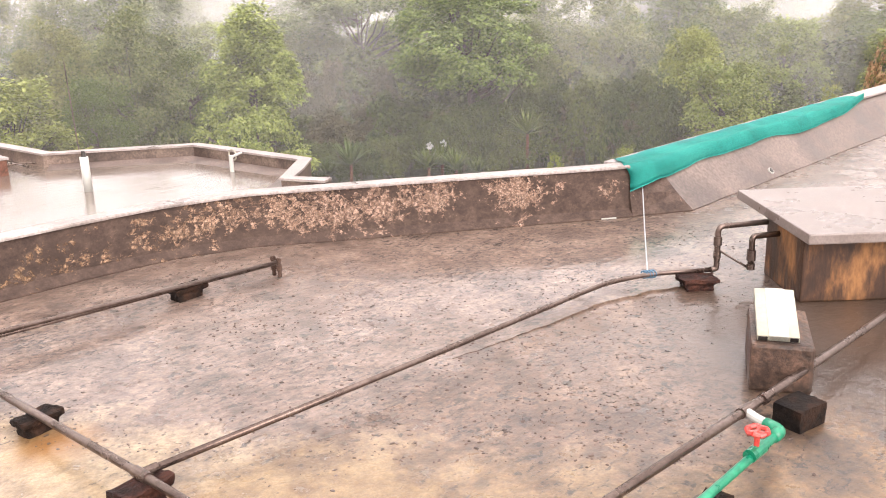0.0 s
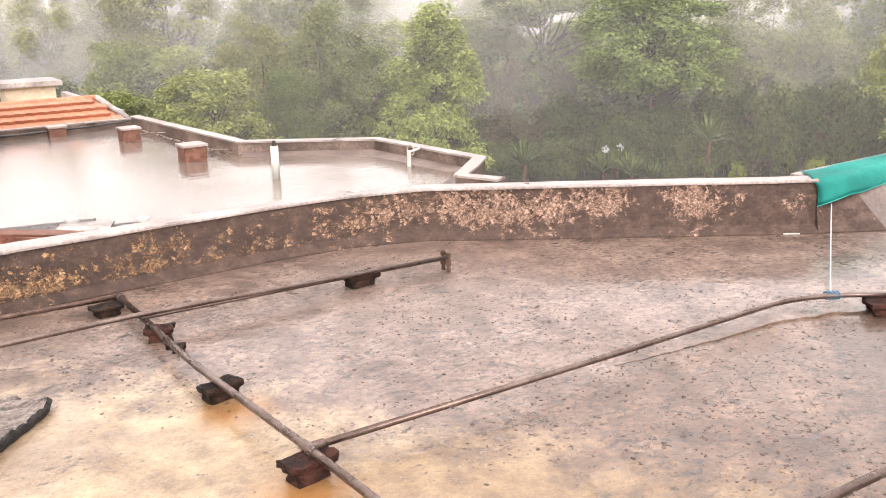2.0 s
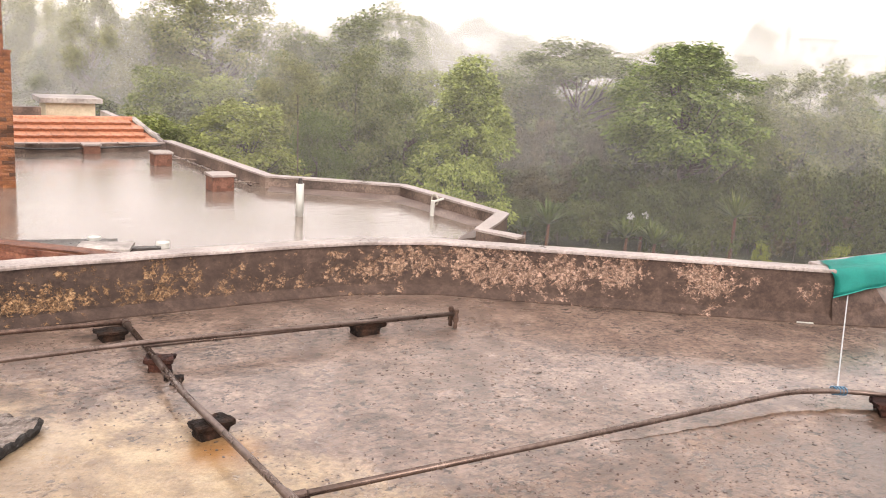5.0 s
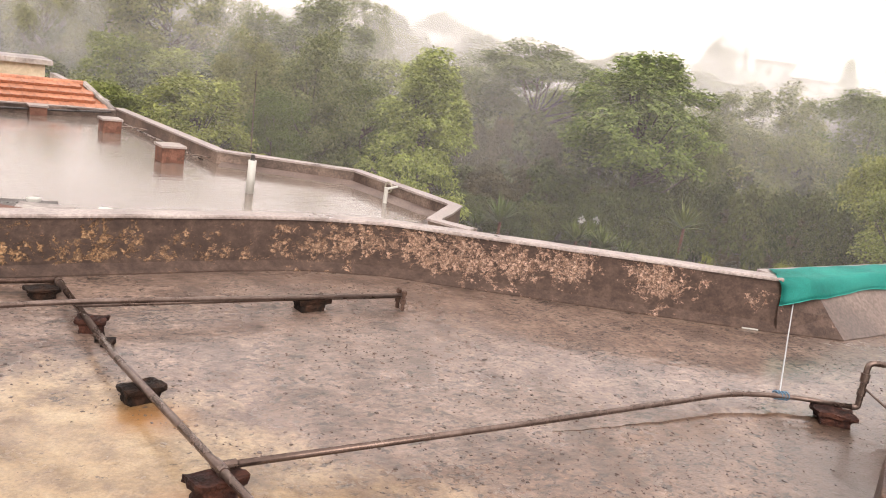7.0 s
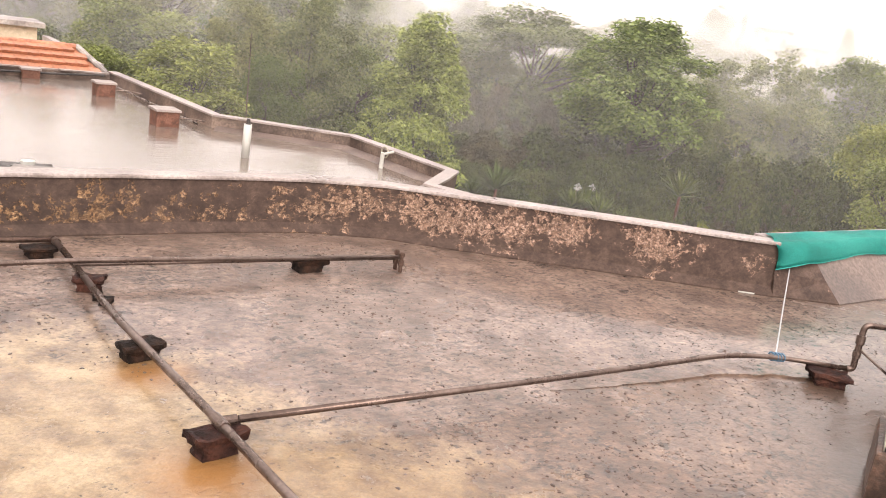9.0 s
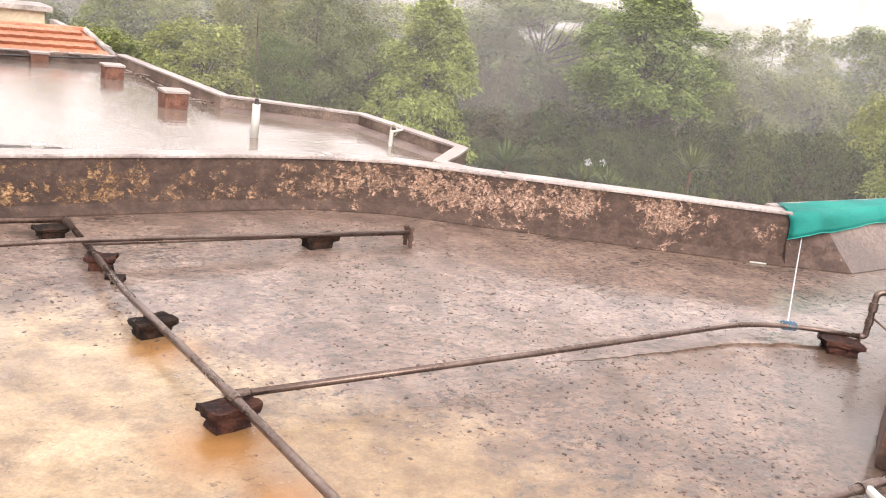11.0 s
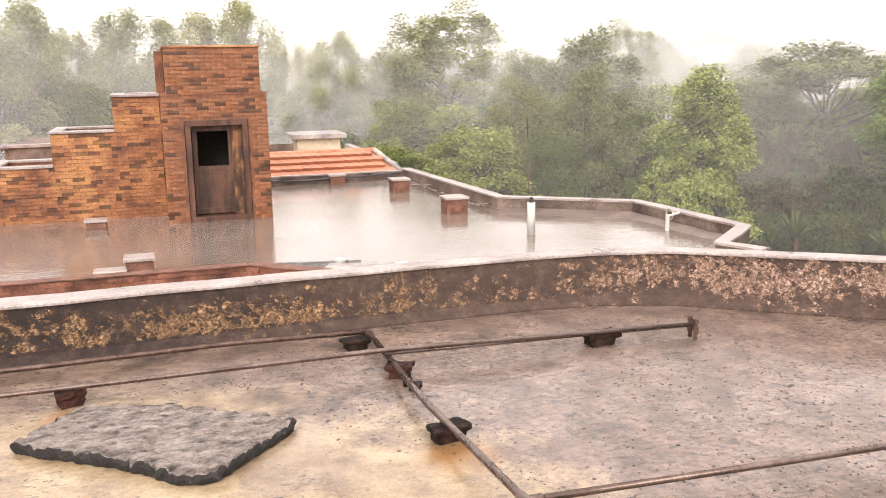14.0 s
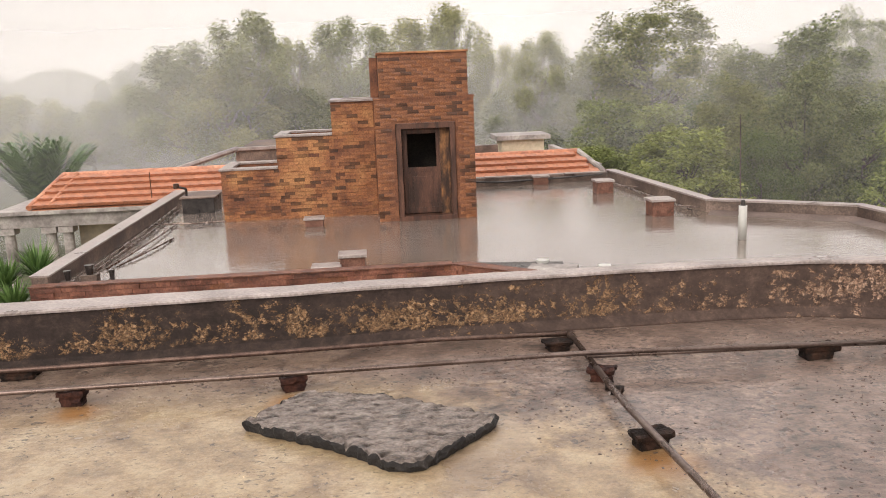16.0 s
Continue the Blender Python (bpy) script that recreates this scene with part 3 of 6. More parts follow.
# ---- building helpers ----
def part(name, bm, material, parent=None, label="", smooth=False):
    me = bpy.data.meshes.new(name)
    bm.to_mesh(me)
    bm.free()
    me.materials.append(material)
    if smooth:
        me.polygons.foreach_set("use_smooth", [True] * len(me.polygons))
    ob = new(name, me)
    if parent is not None:
        ob.parent = parent
    if label:
        tagged(ob, label)
    return ob


def thing(name, label, category, at=(0, 0, 0), group="", kind="", turn=0.0):
    ob = new(name)
    ob.empty_display_size = 0.1
    ob.matrix_basis = pose(*at, 0, 0, turn)
    return tagged(ob, label, category, group, kind)


def box(bm, x0, x1, y0, y1, z0, z1, bevel=0.0, m=None):
    r = bmesh.ops.create_cube(bm, size=1.0)
    vs = r["verts"]
    mm = Matrix.Translation(((x0 + x1) / 2, (y0 + y1) / 2, (z0 + z1) / 2)) @ Matrix.Diagonal((x1 - x0, y1 - y0, z1 - z0, 1))
    bmesh.ops.transform(bm, matrix=mm, verts=vs)
    if bevel:
        es = list({e for v in vs for e in v.link_edges})
        out = bmesh.ops.bevel(bm, geom=es, offset=bevel, segments=2, affect="EDGES", profile=0.6)
        vs = list({v for f in out["faces"] for v in f.verts} | {v for v in vs if v.is_valid})
    if m is not None:
        bmesh.ops.transform(bm, matrix=m, verts=vs)
    return vs


def boxed(x0, x1, y0, y1, z0, z1, bevel=0.0, m=None):
    bm = bmesh.new()
    box(bm, x0, x1, y0, y1, z0, z1, bevel, m)
    return bm


def rounded(pts, r, steps=5):
    """The line through pts with its corners rounded to about r."""
    pts = [Vector(p) for p in pts]
    out = [pts[0]]
    for a, b, c in zip(pts, pts[1:], pts[2:]):
        d0, d1 = a - b, c - b
        k = min(r, d0.length * 0.45, d1.length * 0.45)
        p0, p1 = b + d0.normalized() * k, b + d1.normalized() * k
        for i in range(steps + 1):
            t = i / steps
            out.append(p0 * (1 - t) ** 2 + b * 2 * t * (1 - t) + p1 * t * t)
    out.append(pts[-1])
    return out


def tube(bm, pts, r, n=10, r1=None):
    pts = [Vector(p) for p in pts]
    r1 = r if r1 is None else r1
    rings = []
    side = None
    for i, p in enumerate(pts):
        d = (pts[min(i + 1, len(pts) - 1)] - pts[max(i - 1, 0)]).normalized()
        if side is None:
            side = d.cross(Vector((0, 0, 1)) if abs(d.z) < 0.9 else Vector((1, 0, 0))).normalized()
        else:
            side = (side - d * side.dot(d)).normalized()
        up = d.cross(side)
        k = r + (r1 - r) * i / max(1, len(pts) - 1)
        rings.append([bm.verts.new(p + (side * math.cos(a) + up * math.sin(a)) * k) for a in (2 * math.pi * j / n for j in range(n))])
    for u, v in zip(rings, rings[1:]):
        for j in range(n):
            bm.faces.new((u[j], u[(j + 1) % n], v[(j + 1) % n], v[j]))
    bm.faces.new(list(reversed(rings[0])))
    bm.faces.new(rings[-1])


def tubed(pts, r, n=10, bend=0.0, r1=None):
    bm = bmesh.new()
    tube(bm, rounded(pts, bend) if bend else pts, r, n, r1)
    return bm


def swept(profiles):
    """A closed solid from cross-sections of equal count, in order."""
    bm = bmesh.new()
    rows = [[bm.verts.new(p) for p in prof] for prof in profiles]
    n = len(rows[0])
    for a, b in zip(rows, rows[1:]):
        for j in range(n):
            bm.faces.new((a[j], a[(j + 1) % n], b[(j + 1) % n], b[j]))
    bm.faces.new(list(reversed(rows[0])))
    bm.faces.new(rows[-1])
    bmesh.ops.recalc_face_normals(bm, faces=bm.faces)
    return bm


def prism(outline, z0, z1):
    return swept([[(x, y, z0) for x, y in outline], [(x, y, z1) for x, y in outline]])


def finer(pts, step):
    out = []
    for a, b in zip(pts, pts[1:]):
        a, b = Vector(a), Vector(b)
        n = max(1, int((b - a).length / step))
        out += [a.lerp(b, i / n) for i in range(n)]
    return out + [Vector(pts[-1])]


def offsets(line, widths):
    """The line's points moved to its left by widths."""
    out = []
    for i, p in enumerate(line):
        d = (line[min(i + 1, len(line) - 1)] - line[max(i - 1, 0)]).normalized()
        out.append(p + Vector((-d.y, d.x)) * widths[i])
    return out


# ---- setting: ground, hill, the two buildings ----
GROUND = -4.6
bm = bmesh.new()
N = 70
grid = []
for i in range(N + 1):
    row = []
    for j in range(N + 1):
        # finer near the house, out to the horizon
        u, v = 2 * i / N - 1, 2 * j / N - 1
        x, y = 900 * u * abs(u) ** 1.6, 900 * v * abs(v) ** 1.6
        far = max(0.0, math.hypot(x, y) - 45)
        z = GROUND + 0.5 * noise.noise((x * 0.06, y * 0.06, 0)) * min(1, far / 10) + min(far * 0.035, 5.5) * (1 + 0.5 * noise.noise((x * 0.012, y * 0.012, 3)))
        row.append(bm.verts.new((x, y, z)))
    grid.append(row)
for i in range(N):
    for j in range(N):
        bm.faces.new((grid[i][j], grid[i + 1][j], grid[i + 1][j + 1], grid[i][j + 1]))
tagged(part("ground", bm, M_SOIL, smooth=True), "dark wet soil and grass that rises to far woods", "ground", kind="structure")

# near roof and its parapet
LINE = [Vector(p) for p in ((-7, 5.28), (-2.8, 5.47), (0, 5.62), (1.3, 5.68), (2.6, 5.69), (3.25, 5.64), (3.85, 5.42), (4.3, 5.08), (4.85, 4.68), (6.0, 3.86), (6.56, 3.47))]
LINE = finer(LINE, 0.25)
WIDE = [0.30 - 0.16 * min(1, max(0, (p.x + 3) / 5.0)) for p in LINE]
OUTER = offsets(LINE, [w + 0.07 for w in WIDE])
outline = [(-7, -7), (16, -7), (16, 3.9), (6.95, 3.9)] + [(p.x, p.y) for p in reversed(OUTER)]
tagged(part("floor", prism(outline, -0.3, 0.0), M_ROOF), "rain-soaked flat cement roof with ochre algae and puddles", "roof", kind="structure")
inset = [(-6.9, -6.9), (15.9, -6.9), (15.9, 3.8), (6.9, 3.8)] + [(p.x, p.y - 0.06) for p in reversed(OUTER)]
tagged(part("wall_house", prism(inset, GROUND - 0.5, -0.3), M_CREAM), "cream plastered wall under the near flat roof", "wall", kind="structure")
TOP = 0.42
jit = [0.008 * noise.noise((p.x * 2, p.y * 2, 7)) - 0.024 * min(1.0, max(0.0, (4.6 - p.x) / 1.6)) for p in LINE]
a0 = offsets(LINE, [-0.05] * len(LINE))
a1 = offsets(LINE, [0.03] * len(LINE))
a2 = offsets(LINE, [0.075] * len(LINE))
prof = []
for p0, p1, p2, p3, k in zip(a0, a1, a2, OUTER, jit):
    prof.append([(p0.x, p0.y, -0.02), (p0.x, p0.y, 0.012), (p1.x, p1.y, 0.07), (p2.x, p2.y, TOP + k), (p3.x, p3.y, TOP + k), (p3.x, p3.y, -0.1)])
parapet = tagged(part("wall_parapet", swept(prof), M_PEEL), "low roof parapet with black mould and flaking cream paint", "parapet", kind="structure")
c0 = offsets(LINE, [0.055] * len(LINE))
c1 = offsets(LINE, [w + 0.085 for w in WIDE])
prof = []
for p0, p1, k in zip(c0, c1, jit):
    q0, q1 = p0.lerp(p1, 0.06), p0.lerp(p1, 0.94)
    z = TOP + k
    prof.append([(p0.x, p0.y, z + 0.002), (p0.x, p0.y, z + 0.018), (q0.x, q0.y, z + 0.028), (q1.x, q1.y, z + 0.028), (p1.x, p1.y, z + 0.018), (p1.x, p1.y, z + 0.002)])
part("coping", swept(prof), M_CAP, parapet, "wet pale cement coping")
# the parapet turns east behind the green net; a cement slope runs along its foot
xs = [6.74 + 0.35 * i for i in range(28)]
prof = [[(x, 3.6, -0.1), (x, 3.6, 0.40), (x, 3.85, 0.40), (x, 3.85, -0.1)] for x in xs]
east = tagged(part("wall_parapet_east", swept(prof), M_PEEL), "mouldy roof parapet along the east side", "parapet", kind="structure")
part("coping", boxed(6.72, 16.2, 3.57, 3.88, 0.402, 0.43, 0.008), M_CAP, east)
prof = []
for x in [x + 0.3 for x in xs]:
    w = 0.02 * noise.noise((x * 1.5, 0, 2))
    prof.append([(x, 3.596, -0.02), (x, 3.13 + w, -0.02), (x, 3.13 + w, 0.012), (x, 3.3 + w, 0.16 + w), (x, 3.5, 0.36), (x, 3.596, 0.39)])
tagged(part("trim_fillet", swept(prof), M_SLOPE), "smooth brown cement slope at the parapet's foot", "fillet", kind="structure")

# where the parapet's face turns into the slope
w = 0.02 * noise.noise((7.04 * 1.5, 0, 2))
corner = swept([[(6.62, 3.62, -0.02), (6.53, 3.44, -0.02), (6.53, 3.44, 0.012), (6.57, 3.5, 0.2), (6.6, 3.54, 0.40), (6.64, 3.62, 0.41)],
                [(7.04, 3.596, -0.02), (7.04, 3.13 + w, -0.02), (7.04, 3.13 + w, 0.012), (7.04, 3.3 + w, 0.16 + w), (7.04, 3.5, 0.36), (7.04, 3.596, 0.39)]])
tagged(part("wall_parapet_corner", corner, M_PEEL), "mouldy parapet corner above the cement slope", "parapet", kind="structure")
# low cement rib along the water pipe
rib = finer([(3.2, 2.52), (3.93, 2.42), (4.43, 2.38), (4.86, 2.25), (5.12, 2.1)], 0.04)
rib = [p + Vector((0, 0.03 * noise.noise((p.x * 9, 0, 2)))) for p in rib]
ro = offsets(rib, [(0.2 + 0.03 * noise.noise((p.x * 3, 0, 0))) * min(1.0, 0.05 + (p.x - 3.2) * 0.9) for p in rib])
tagged(part("trim_rib", swept([[(p.x, p.y, -0.01), (p.x, p.y, 0.003 + 0.012 * min(1, max(0, (p.x - 3.3) * 0.9)) * (1 + 0.5 * noise.noise((p.x * 14, 0, 5)))), (q.x, q.y, 0.003), (q.x, q.y, -0.01)] for p, q in zip(rib, ro)]), M_ROOF), "low worn cement rib on the roof", "rib", kind="structure")

# lower roof, flooded
LOW = -1.12
RIGHT = [(8.5, 10.3), (8.2, 11.06), (9.45, 12.2), (9.2, 15.4), (6.85, 17.1), (6.4, 23.4)]
low_out = [(-5.4, 12.72), (1.08, 12.72), (2.1, 11.8), (3.4, 10.4), (3.4, 7.2), (8.7, 7.2)] + RIGHT + [(-5.4, 23.4)]
tagged(part("floor_lower", prism(low_out, LOW - 0.35, LOW - 0.06), M_CONC), "flooded flat concrete roof of the lower wing", "roof", kind="structure")
low_in = [(x * 0.985 + 0.03, 0.99 * (y - 17) + 17) for x, y in low_out]
tagged(part("wall_lower", prism(low_in, GROUND - 0.5, LOW - 0.35), M_CREAM), "cream plastered walls of the lower wing", "wall", kind="structure")
bm = bmesh.new()
f = bm.faces.new([bm.verts.new((x, y, LOW)) for x, y in low_out])
bmesh.ops.triangulate(bm, faces=[f])
tagged(part("water", bm, M_WATER), "shallow brown rain water standing on the lower roof", "water", kind="structure")


def low_wall(name, pts, wide, z0, z1, material, label, cap=0.0):
    """A low wall on the left of its line, with its coping."""
    ln = finer([Vector(p) for p in pts], 0.6)
    of = offsets(ln, [wide] * len(ln))
    ob = part(name, swept([[(p.x, p.y, z0), (p.x, p.y, z1), (q.x, q.y, z1), (q.x, q.y, z0)] for p, q in zip(ln, of)]), material)
    tagged(ob, label, "parapet", kind="structure")
    if cap:
        i0, i1 = offsets(ln, [-0.03] * len(ln)), offsets(ln, [wide + 0.03] * len(ln))
        part("coping", swept([[(p.x, p.y, z1 + 0.002), (p.x, p.y, z1 + cap), (q.x, q.y, z1 + cap), (q.x, q.y, z1 + 0.002)] for p, q in zip(i0, i1)]), M_CAP, ob)
    return ob


low_wall("wall_lower_east", list(reversed(RIGHT)), 0.2, LOW - 0.4, LOW + 0.24, M_PARA, "low mouldy parapet with a pale coping", 0.04)
low_wall("wall_lower_west", [(-5.17, 12.9), (-5.17, 23.4)], 0.24, LOW - 0.4, LOW + 0.25, M_PARA, "low west parapet with a wet pale coping", 0.03)
low_wall("wall_lower_north", [(6.4, 23.25), (-5.17, 23.25)], -0.2, LOW - 0.4, LOW + 0.2, M_PARA, "low dark parapet before the tiled roof", 0.03)

# silted ledge along the foot of the east parapet
foot = finer([Vector(p) for p in ((8.35, 11.3), (9.38, 12.26), (9.13, 15.35), (6.9, 16.95))], 0.3)
wide = [0.3 + 0.12 * noise.noise((p.x * 1.3, p.y * 1.3, 4)) for p in foot]
lip = offsets(foot, wide)
tagged(part("trim_ledge", swept([[(p.x, p.y, LOW - 0.05), (p.x, p.y, LOW + 0.07), (q.x, q.y, LOW + 0.006), (q.x, q.y, LOW - 0.05)] for p, q in zip(foot, lip)]), M_SLOPE), "brown silted cement ledge along the parapet's foot", "ledge", kind="structure")

# brick edge of the lower roof towards the light well
edge = tagged(part("wall_brick_edge", boxed(-5.38, 1.06, 12.72, 12.9, LOW - 1.2, LOW + 0.13), M_MORTAR), "red brick wall edge beside the light well", "wall", kind="structure")
part("coping", boxed(-5.4, 1.07, 12.69, 12.93, LOW + 0.132, LOW + 0.15), M_BOX, edge)
well = tagged(part("wall_brick_well", swept([[(x, y, LOW - 1.2), (x, y, LOW + 0.13), (x + 0.16, y + 0.12, LOW + 0.13), (x + 0.16, y + 0.12, LOW - 1.2)] for x, y in ((1.06, 12.74), (2.1, 11.82), (3.3, 10.45))]), M_MORTAR), "red brick side wall of the light well", "wall", kind="structure")
part("coping", swept([[(x - 0.02, y - 0.02, LOW + 0.132), (x - 0.02, y - 0.02, LOW + 0.15), (x + 0.18, y + 0.14, LOW + 0.15), (x + 0.18, y + 0.14, LOW + 0.132)] for x, y in ((1.06, 12.76), (2.1, 11.82), (3.3, 10.45))]), M_BOX, well)

# ---- brick stair house ----
stair = thing("stair_house", "stepped red brick stair house with an open wooden door", "stair house", (0.0, 18.0, LOW))
Z0 = -LOW
part("wall", boxed(0.0, 0.42, 0.03, 0.33, -0.1, 1.46 + Z0), M_MORTAR, stair)
part("wall", boxed(1.69, 2.1, 0.03, 0.33, -0.1, 1.46 + Z0), M_MORTAR, stair)
part("wall", boxed(0.42, 1.69, 0.03, 0.33, 0.96 + Z0, 1.46 + Z0), M_MORTAR, stair)
part("wall", boxed(0.12, 1.99, 0.05, 2.6, 1.46 + Z0, 2.40 + Z0), M_MORTAR, stair)
part("wall", boxed(0.0, 0.25, 0.33, 3.2, -0.1, 1.455 + Z0), M_MORTAR, stair)
part("wall", boxed(1.85, 2.1, 0.33, 3.2, -0.1, 1.455 + Z0), M_MORTAR, stair)
part("wall", boxed(0.25, 1.85, 3.0, 3.2, -0.1, 1.455 + Z0), M_MORTAR, stair)
# floor and inner wall take the gloom colour, so the doorway reads unlit
part("floor", boxed(0.25, 1.85, 0.33, 3.0, -0.1, 0.06), M_DARK, stair)
part("ceiling", boxed(-0.02, 2.12, 0.02, 3.2, 1.462 + Z0, 1.50 + Z0), M_MORTAR, stair)
part("inner_wall", boxed(0.27, 1.83, 1.5, 1.6, 0.06, 1.45 + Z0), M_DARK, stair)
part("roof", boxed(0.09, 2.02, 0.02, 2.63, 2.40 + Z0, 2.44 + Z0, 0.01), M_BRICK, stair)
part("flue", boxed(-0.06, 0.115, 1.2, 2.4, 1.5 + Z0, 2.36 + Z0, 0.01), M_MORTAR, stair)
# stepped stair wall, each step an open trough with a cement rim
for x0, x1, z in ((-3.47, -2.21, 0.02), (-2.21, -0.96, 0.71), (-0.96, 0.0, 1.43)):
    part("wall", boxed(x0 + 0.001, x1 - 0.001, 1.13, 1.36, -0.1, z + Z0), M_MORTAR, stair)
    part("wall", boxed(x0 + 0.001, x1 - 0.001, 2.6, 2.83, -0.1, z + Z0), M_MORTAR, stair)
    part("wall", boxed(x0 + 0.001, x0 + 0.2, 1.36, 2.6, -0.1, z + Z0), M_MORTAR, stair)
    part("step_roof", boxed(x0 + 0.2, x1, 1.36, 2.6, -0.1, z - 0.22 + Z0), M_CONC, stair)
    bm = bmesh.new()
    box(bm, x0 - 0.04, x1, 1.08, 1.38, z + Z0 + 0.002, z + Z0 + 0.05, 0.008)
    box(bm, x0 - 0.04, x1, 2.58, 2.88, z + Z0 + 0.002, z + Z0 + 0.05, 0.008)
    box(bm, x0 - 0.04, x0 + 0.22, 1.385, 2.575, z + Z0 + 0.002, z + Z0 + 0.05, 0.008)
    part("coping", bm, M_CAP, stair, "pale wet cement rim")
# door
fr = bmesh.new()
box(fr, 0.43, 0.54, -0.02, 0.2, 0.0, 2.07, 0.006)
box(fr, 1.57, 1.68, -0.02, 0.2, 0.0, 2.07, 0.006)
box(fr, 0.43, 1.68, -0.021, 0.2, 1.96, 2.08, 0.006)
box(fr, 0.43, 1.68, -0.05, 0.25, -0.02, 0.1, 0.006)
part("door_frame", fr, M_WOOD, stair, "dark brown timber door frame")
fr = bmesh.new()
box(fr, 0.56, 0.66, 0.22, 0.27, 0.12, 1.94, 0.005)
box(fr, 1.28, 1.36, 0.22, 0.27, 0.12, 1.94, 0.005)
box(fr, 0.66, 1.28, 0.22, 0.27, 0.12, 0.24, 0.005)
box(fr, 0.66, 1.28, 0.22, 0.27, 1.02, 1.12, 0.005)
box(fr, 0.66, 1.28, 0.22, 0.27, 1.84, 1.94, 0.005)
door = part("door", fr, M_WOOD, stair, "half-open brown wooden door, its upper light empty")
part("panel", boxed(0.66, 1.28, 0.235, 0.255, 0.24, 1.02), M_WOOD, door)
part("panel", boxed(0.76, 1.18, 0.222, 0.234, 0.34, 0.92, 0.004), M_WOOD, door)
part("door_reveal", boxed(1.36, 1.57, 0.2, 0.6, 0.1, 1.96), M_RUSTWALL, stair)

# ---- tiled house behind ----
EY, RY, EZ, RZ = 23.5, 25.5, -1.18, -0.5
house = thing("tiled_house", "low house with a terracotta tiled hip roof and cream walls", "house", (-1.5, 26.0, GROUND))
house_inv = Matrix.Translation((1.5, -26.0, -GROUND))


def hpart(name, bm, material, label=""):
    bmesh.ops.transform(bm, matrix=house_inv, verts=bm.verts)
    return part(name, bm, material, house, label)


hpart("wall", boxed(-8.4, 6.2, 24.4, 30.0, GROUND - 0.2, EZ - 0.3), M_CREAM)
hpart("eave_slab", boxed(-10.3, -5.5, 23.45, 27.6, EZ - 0.16, EZ - 0.05, 0.01), M_CONC, "flat concrete eave slab")
hpart("fascia", boxed(-10.2, -5.5, 23.6, 23.85, EZ - 0.52, EZ - 0.162, 0.01), M_CONC)
roofdeck = swept([[(-9.3, EY, EZ - 0.04), (-9.0, RY, RZ - 0.04), (-9.0, RY, RZ - 0.12), (-9.3, EY, EZ - 0.1)],
                  [(6.6, EY, EZ - 0.04), (6.1, RY, RZ - 0.04), (6.1, RY, RZ - 0.12), (6.6, EY, EZ - 0.1)]])
roof = hpart("roof", roofdeck, M_TILE)
hpart("back_roof", swept([[(-9.0, RY, RZ - 0.03), (-9.3, 28.5, EZ), (-9.3, 28.5, EZ - 0.1), (-9.0, RY, RZ - 0.12)],
                          [(6.1, RY, RZ - 0.03), (6.6, 28.5, EZ), (6.6, 28.5, EZ - 0.1), (6.1, RY, RZ - 0.12)]]), M_TILE)
def tile_mesh():
    """A curved roof tile: pan with a rolled rib on one side."""
    bm = bmesh.new()
    prof = [(0.0, 0.0), (0.04, 0.006), (0.08, 0.001), (0.2, -0.002), (0.297, 0.0)]
    L = math.hypot(RY - EY, RZ - EZ) / 5
    rows = []
    for s, lift in ((0.0, 0.085), (L * 1.04, 0.004)):
        rows.append([bm.verts.new((x, s, z + lift)) for x, z in prof])
        if s == 0.0:
            rows.insert(0, [bm.verts.new((x, s, z + lift - 0.085)) for x, z in prof])
    for u, v in zip(rows, rows[1:]):
        for j in range(4):
            bm.faces.new((u[j], u[j + 1], v[j + 1], v[j]))
    me = bpy.data.meshes.new("tile")
    bm.to_mesh(me)
    bm.free()
    me.materials.append(M_TILE)
    return me


TILE_MESH = tile_mesh()
slope = math.degrees(math.atan2(RZ - EZ, RY - EY))
hpart("ridge", tubed([(-9.0, RY, RZ + 0.0), (6.1, RY, RZ + 0.0)], 0.09, 8), M_TILE)
hpart("hip", tubed([(-9.36, EY, EZ + 0.03), (-9.0, RY, RZ + 0.02)], 0.08, 8), M_TILE)
hpart("hip", tubed([(-8.85, EY, EZ + 0.05), (-8.6, RY, RZ + 0.04)], 0.05, 8), M_TILE)
hpart("hip", tubed([(6.66, EY, EZ + 0.03), (6.1, RY, RZ + 0.02)], 0.08, 8), M_CONC)
for x in (-10.05, -8.95, -8.5):
    bm = bmesh.new()
    tube(bm, [(x, 23.8, GROUND), (x, 23.8, EZ - 0.7)], 0.17, 12, 0.14)
    box(bm, x - 0.2, x + 0.2, 23.6, 24.0, EZ - 0.7, EZ - 0.53, 0.01)
    hpart("column", bm, M_CONC, "grey round veranda column")
# raised flat roofs behind the ridge
block = thing("roof_block", "grey cement roof block behind the tiled ridge", "roof block", (-6, 29, GROUND))
bm = boxed(-4.6, 0.4, 29.0, 34, GROUND, -0.28)
bmesh.ops.transform(bm, matrix=Matrix.Translation((6, -29, -GROUND)), verts=bm.verts)
part("wall", bm, M_PARA, block)
bm = bmesh.new()
box(bm, -4.7, 0.5, 28.9, 29.2, -0.278, -0.18, 0.01)
tube(bm, [(-4.55, 29, -0.22), (-6.2, 26.2, -0.62)], 0.09, 6)
bmesh.ops.transform(bm, matrix=Matrix.Translation((6, -29, -GROUND)), verts=bm.verts)
part("coping", bm, M_CAP, block)
kiosk = thing("roof_kiosk", "small whitewashed roof kiosk with a flat grey slab", "kiosk", (5.2, 30.5, GROUND))
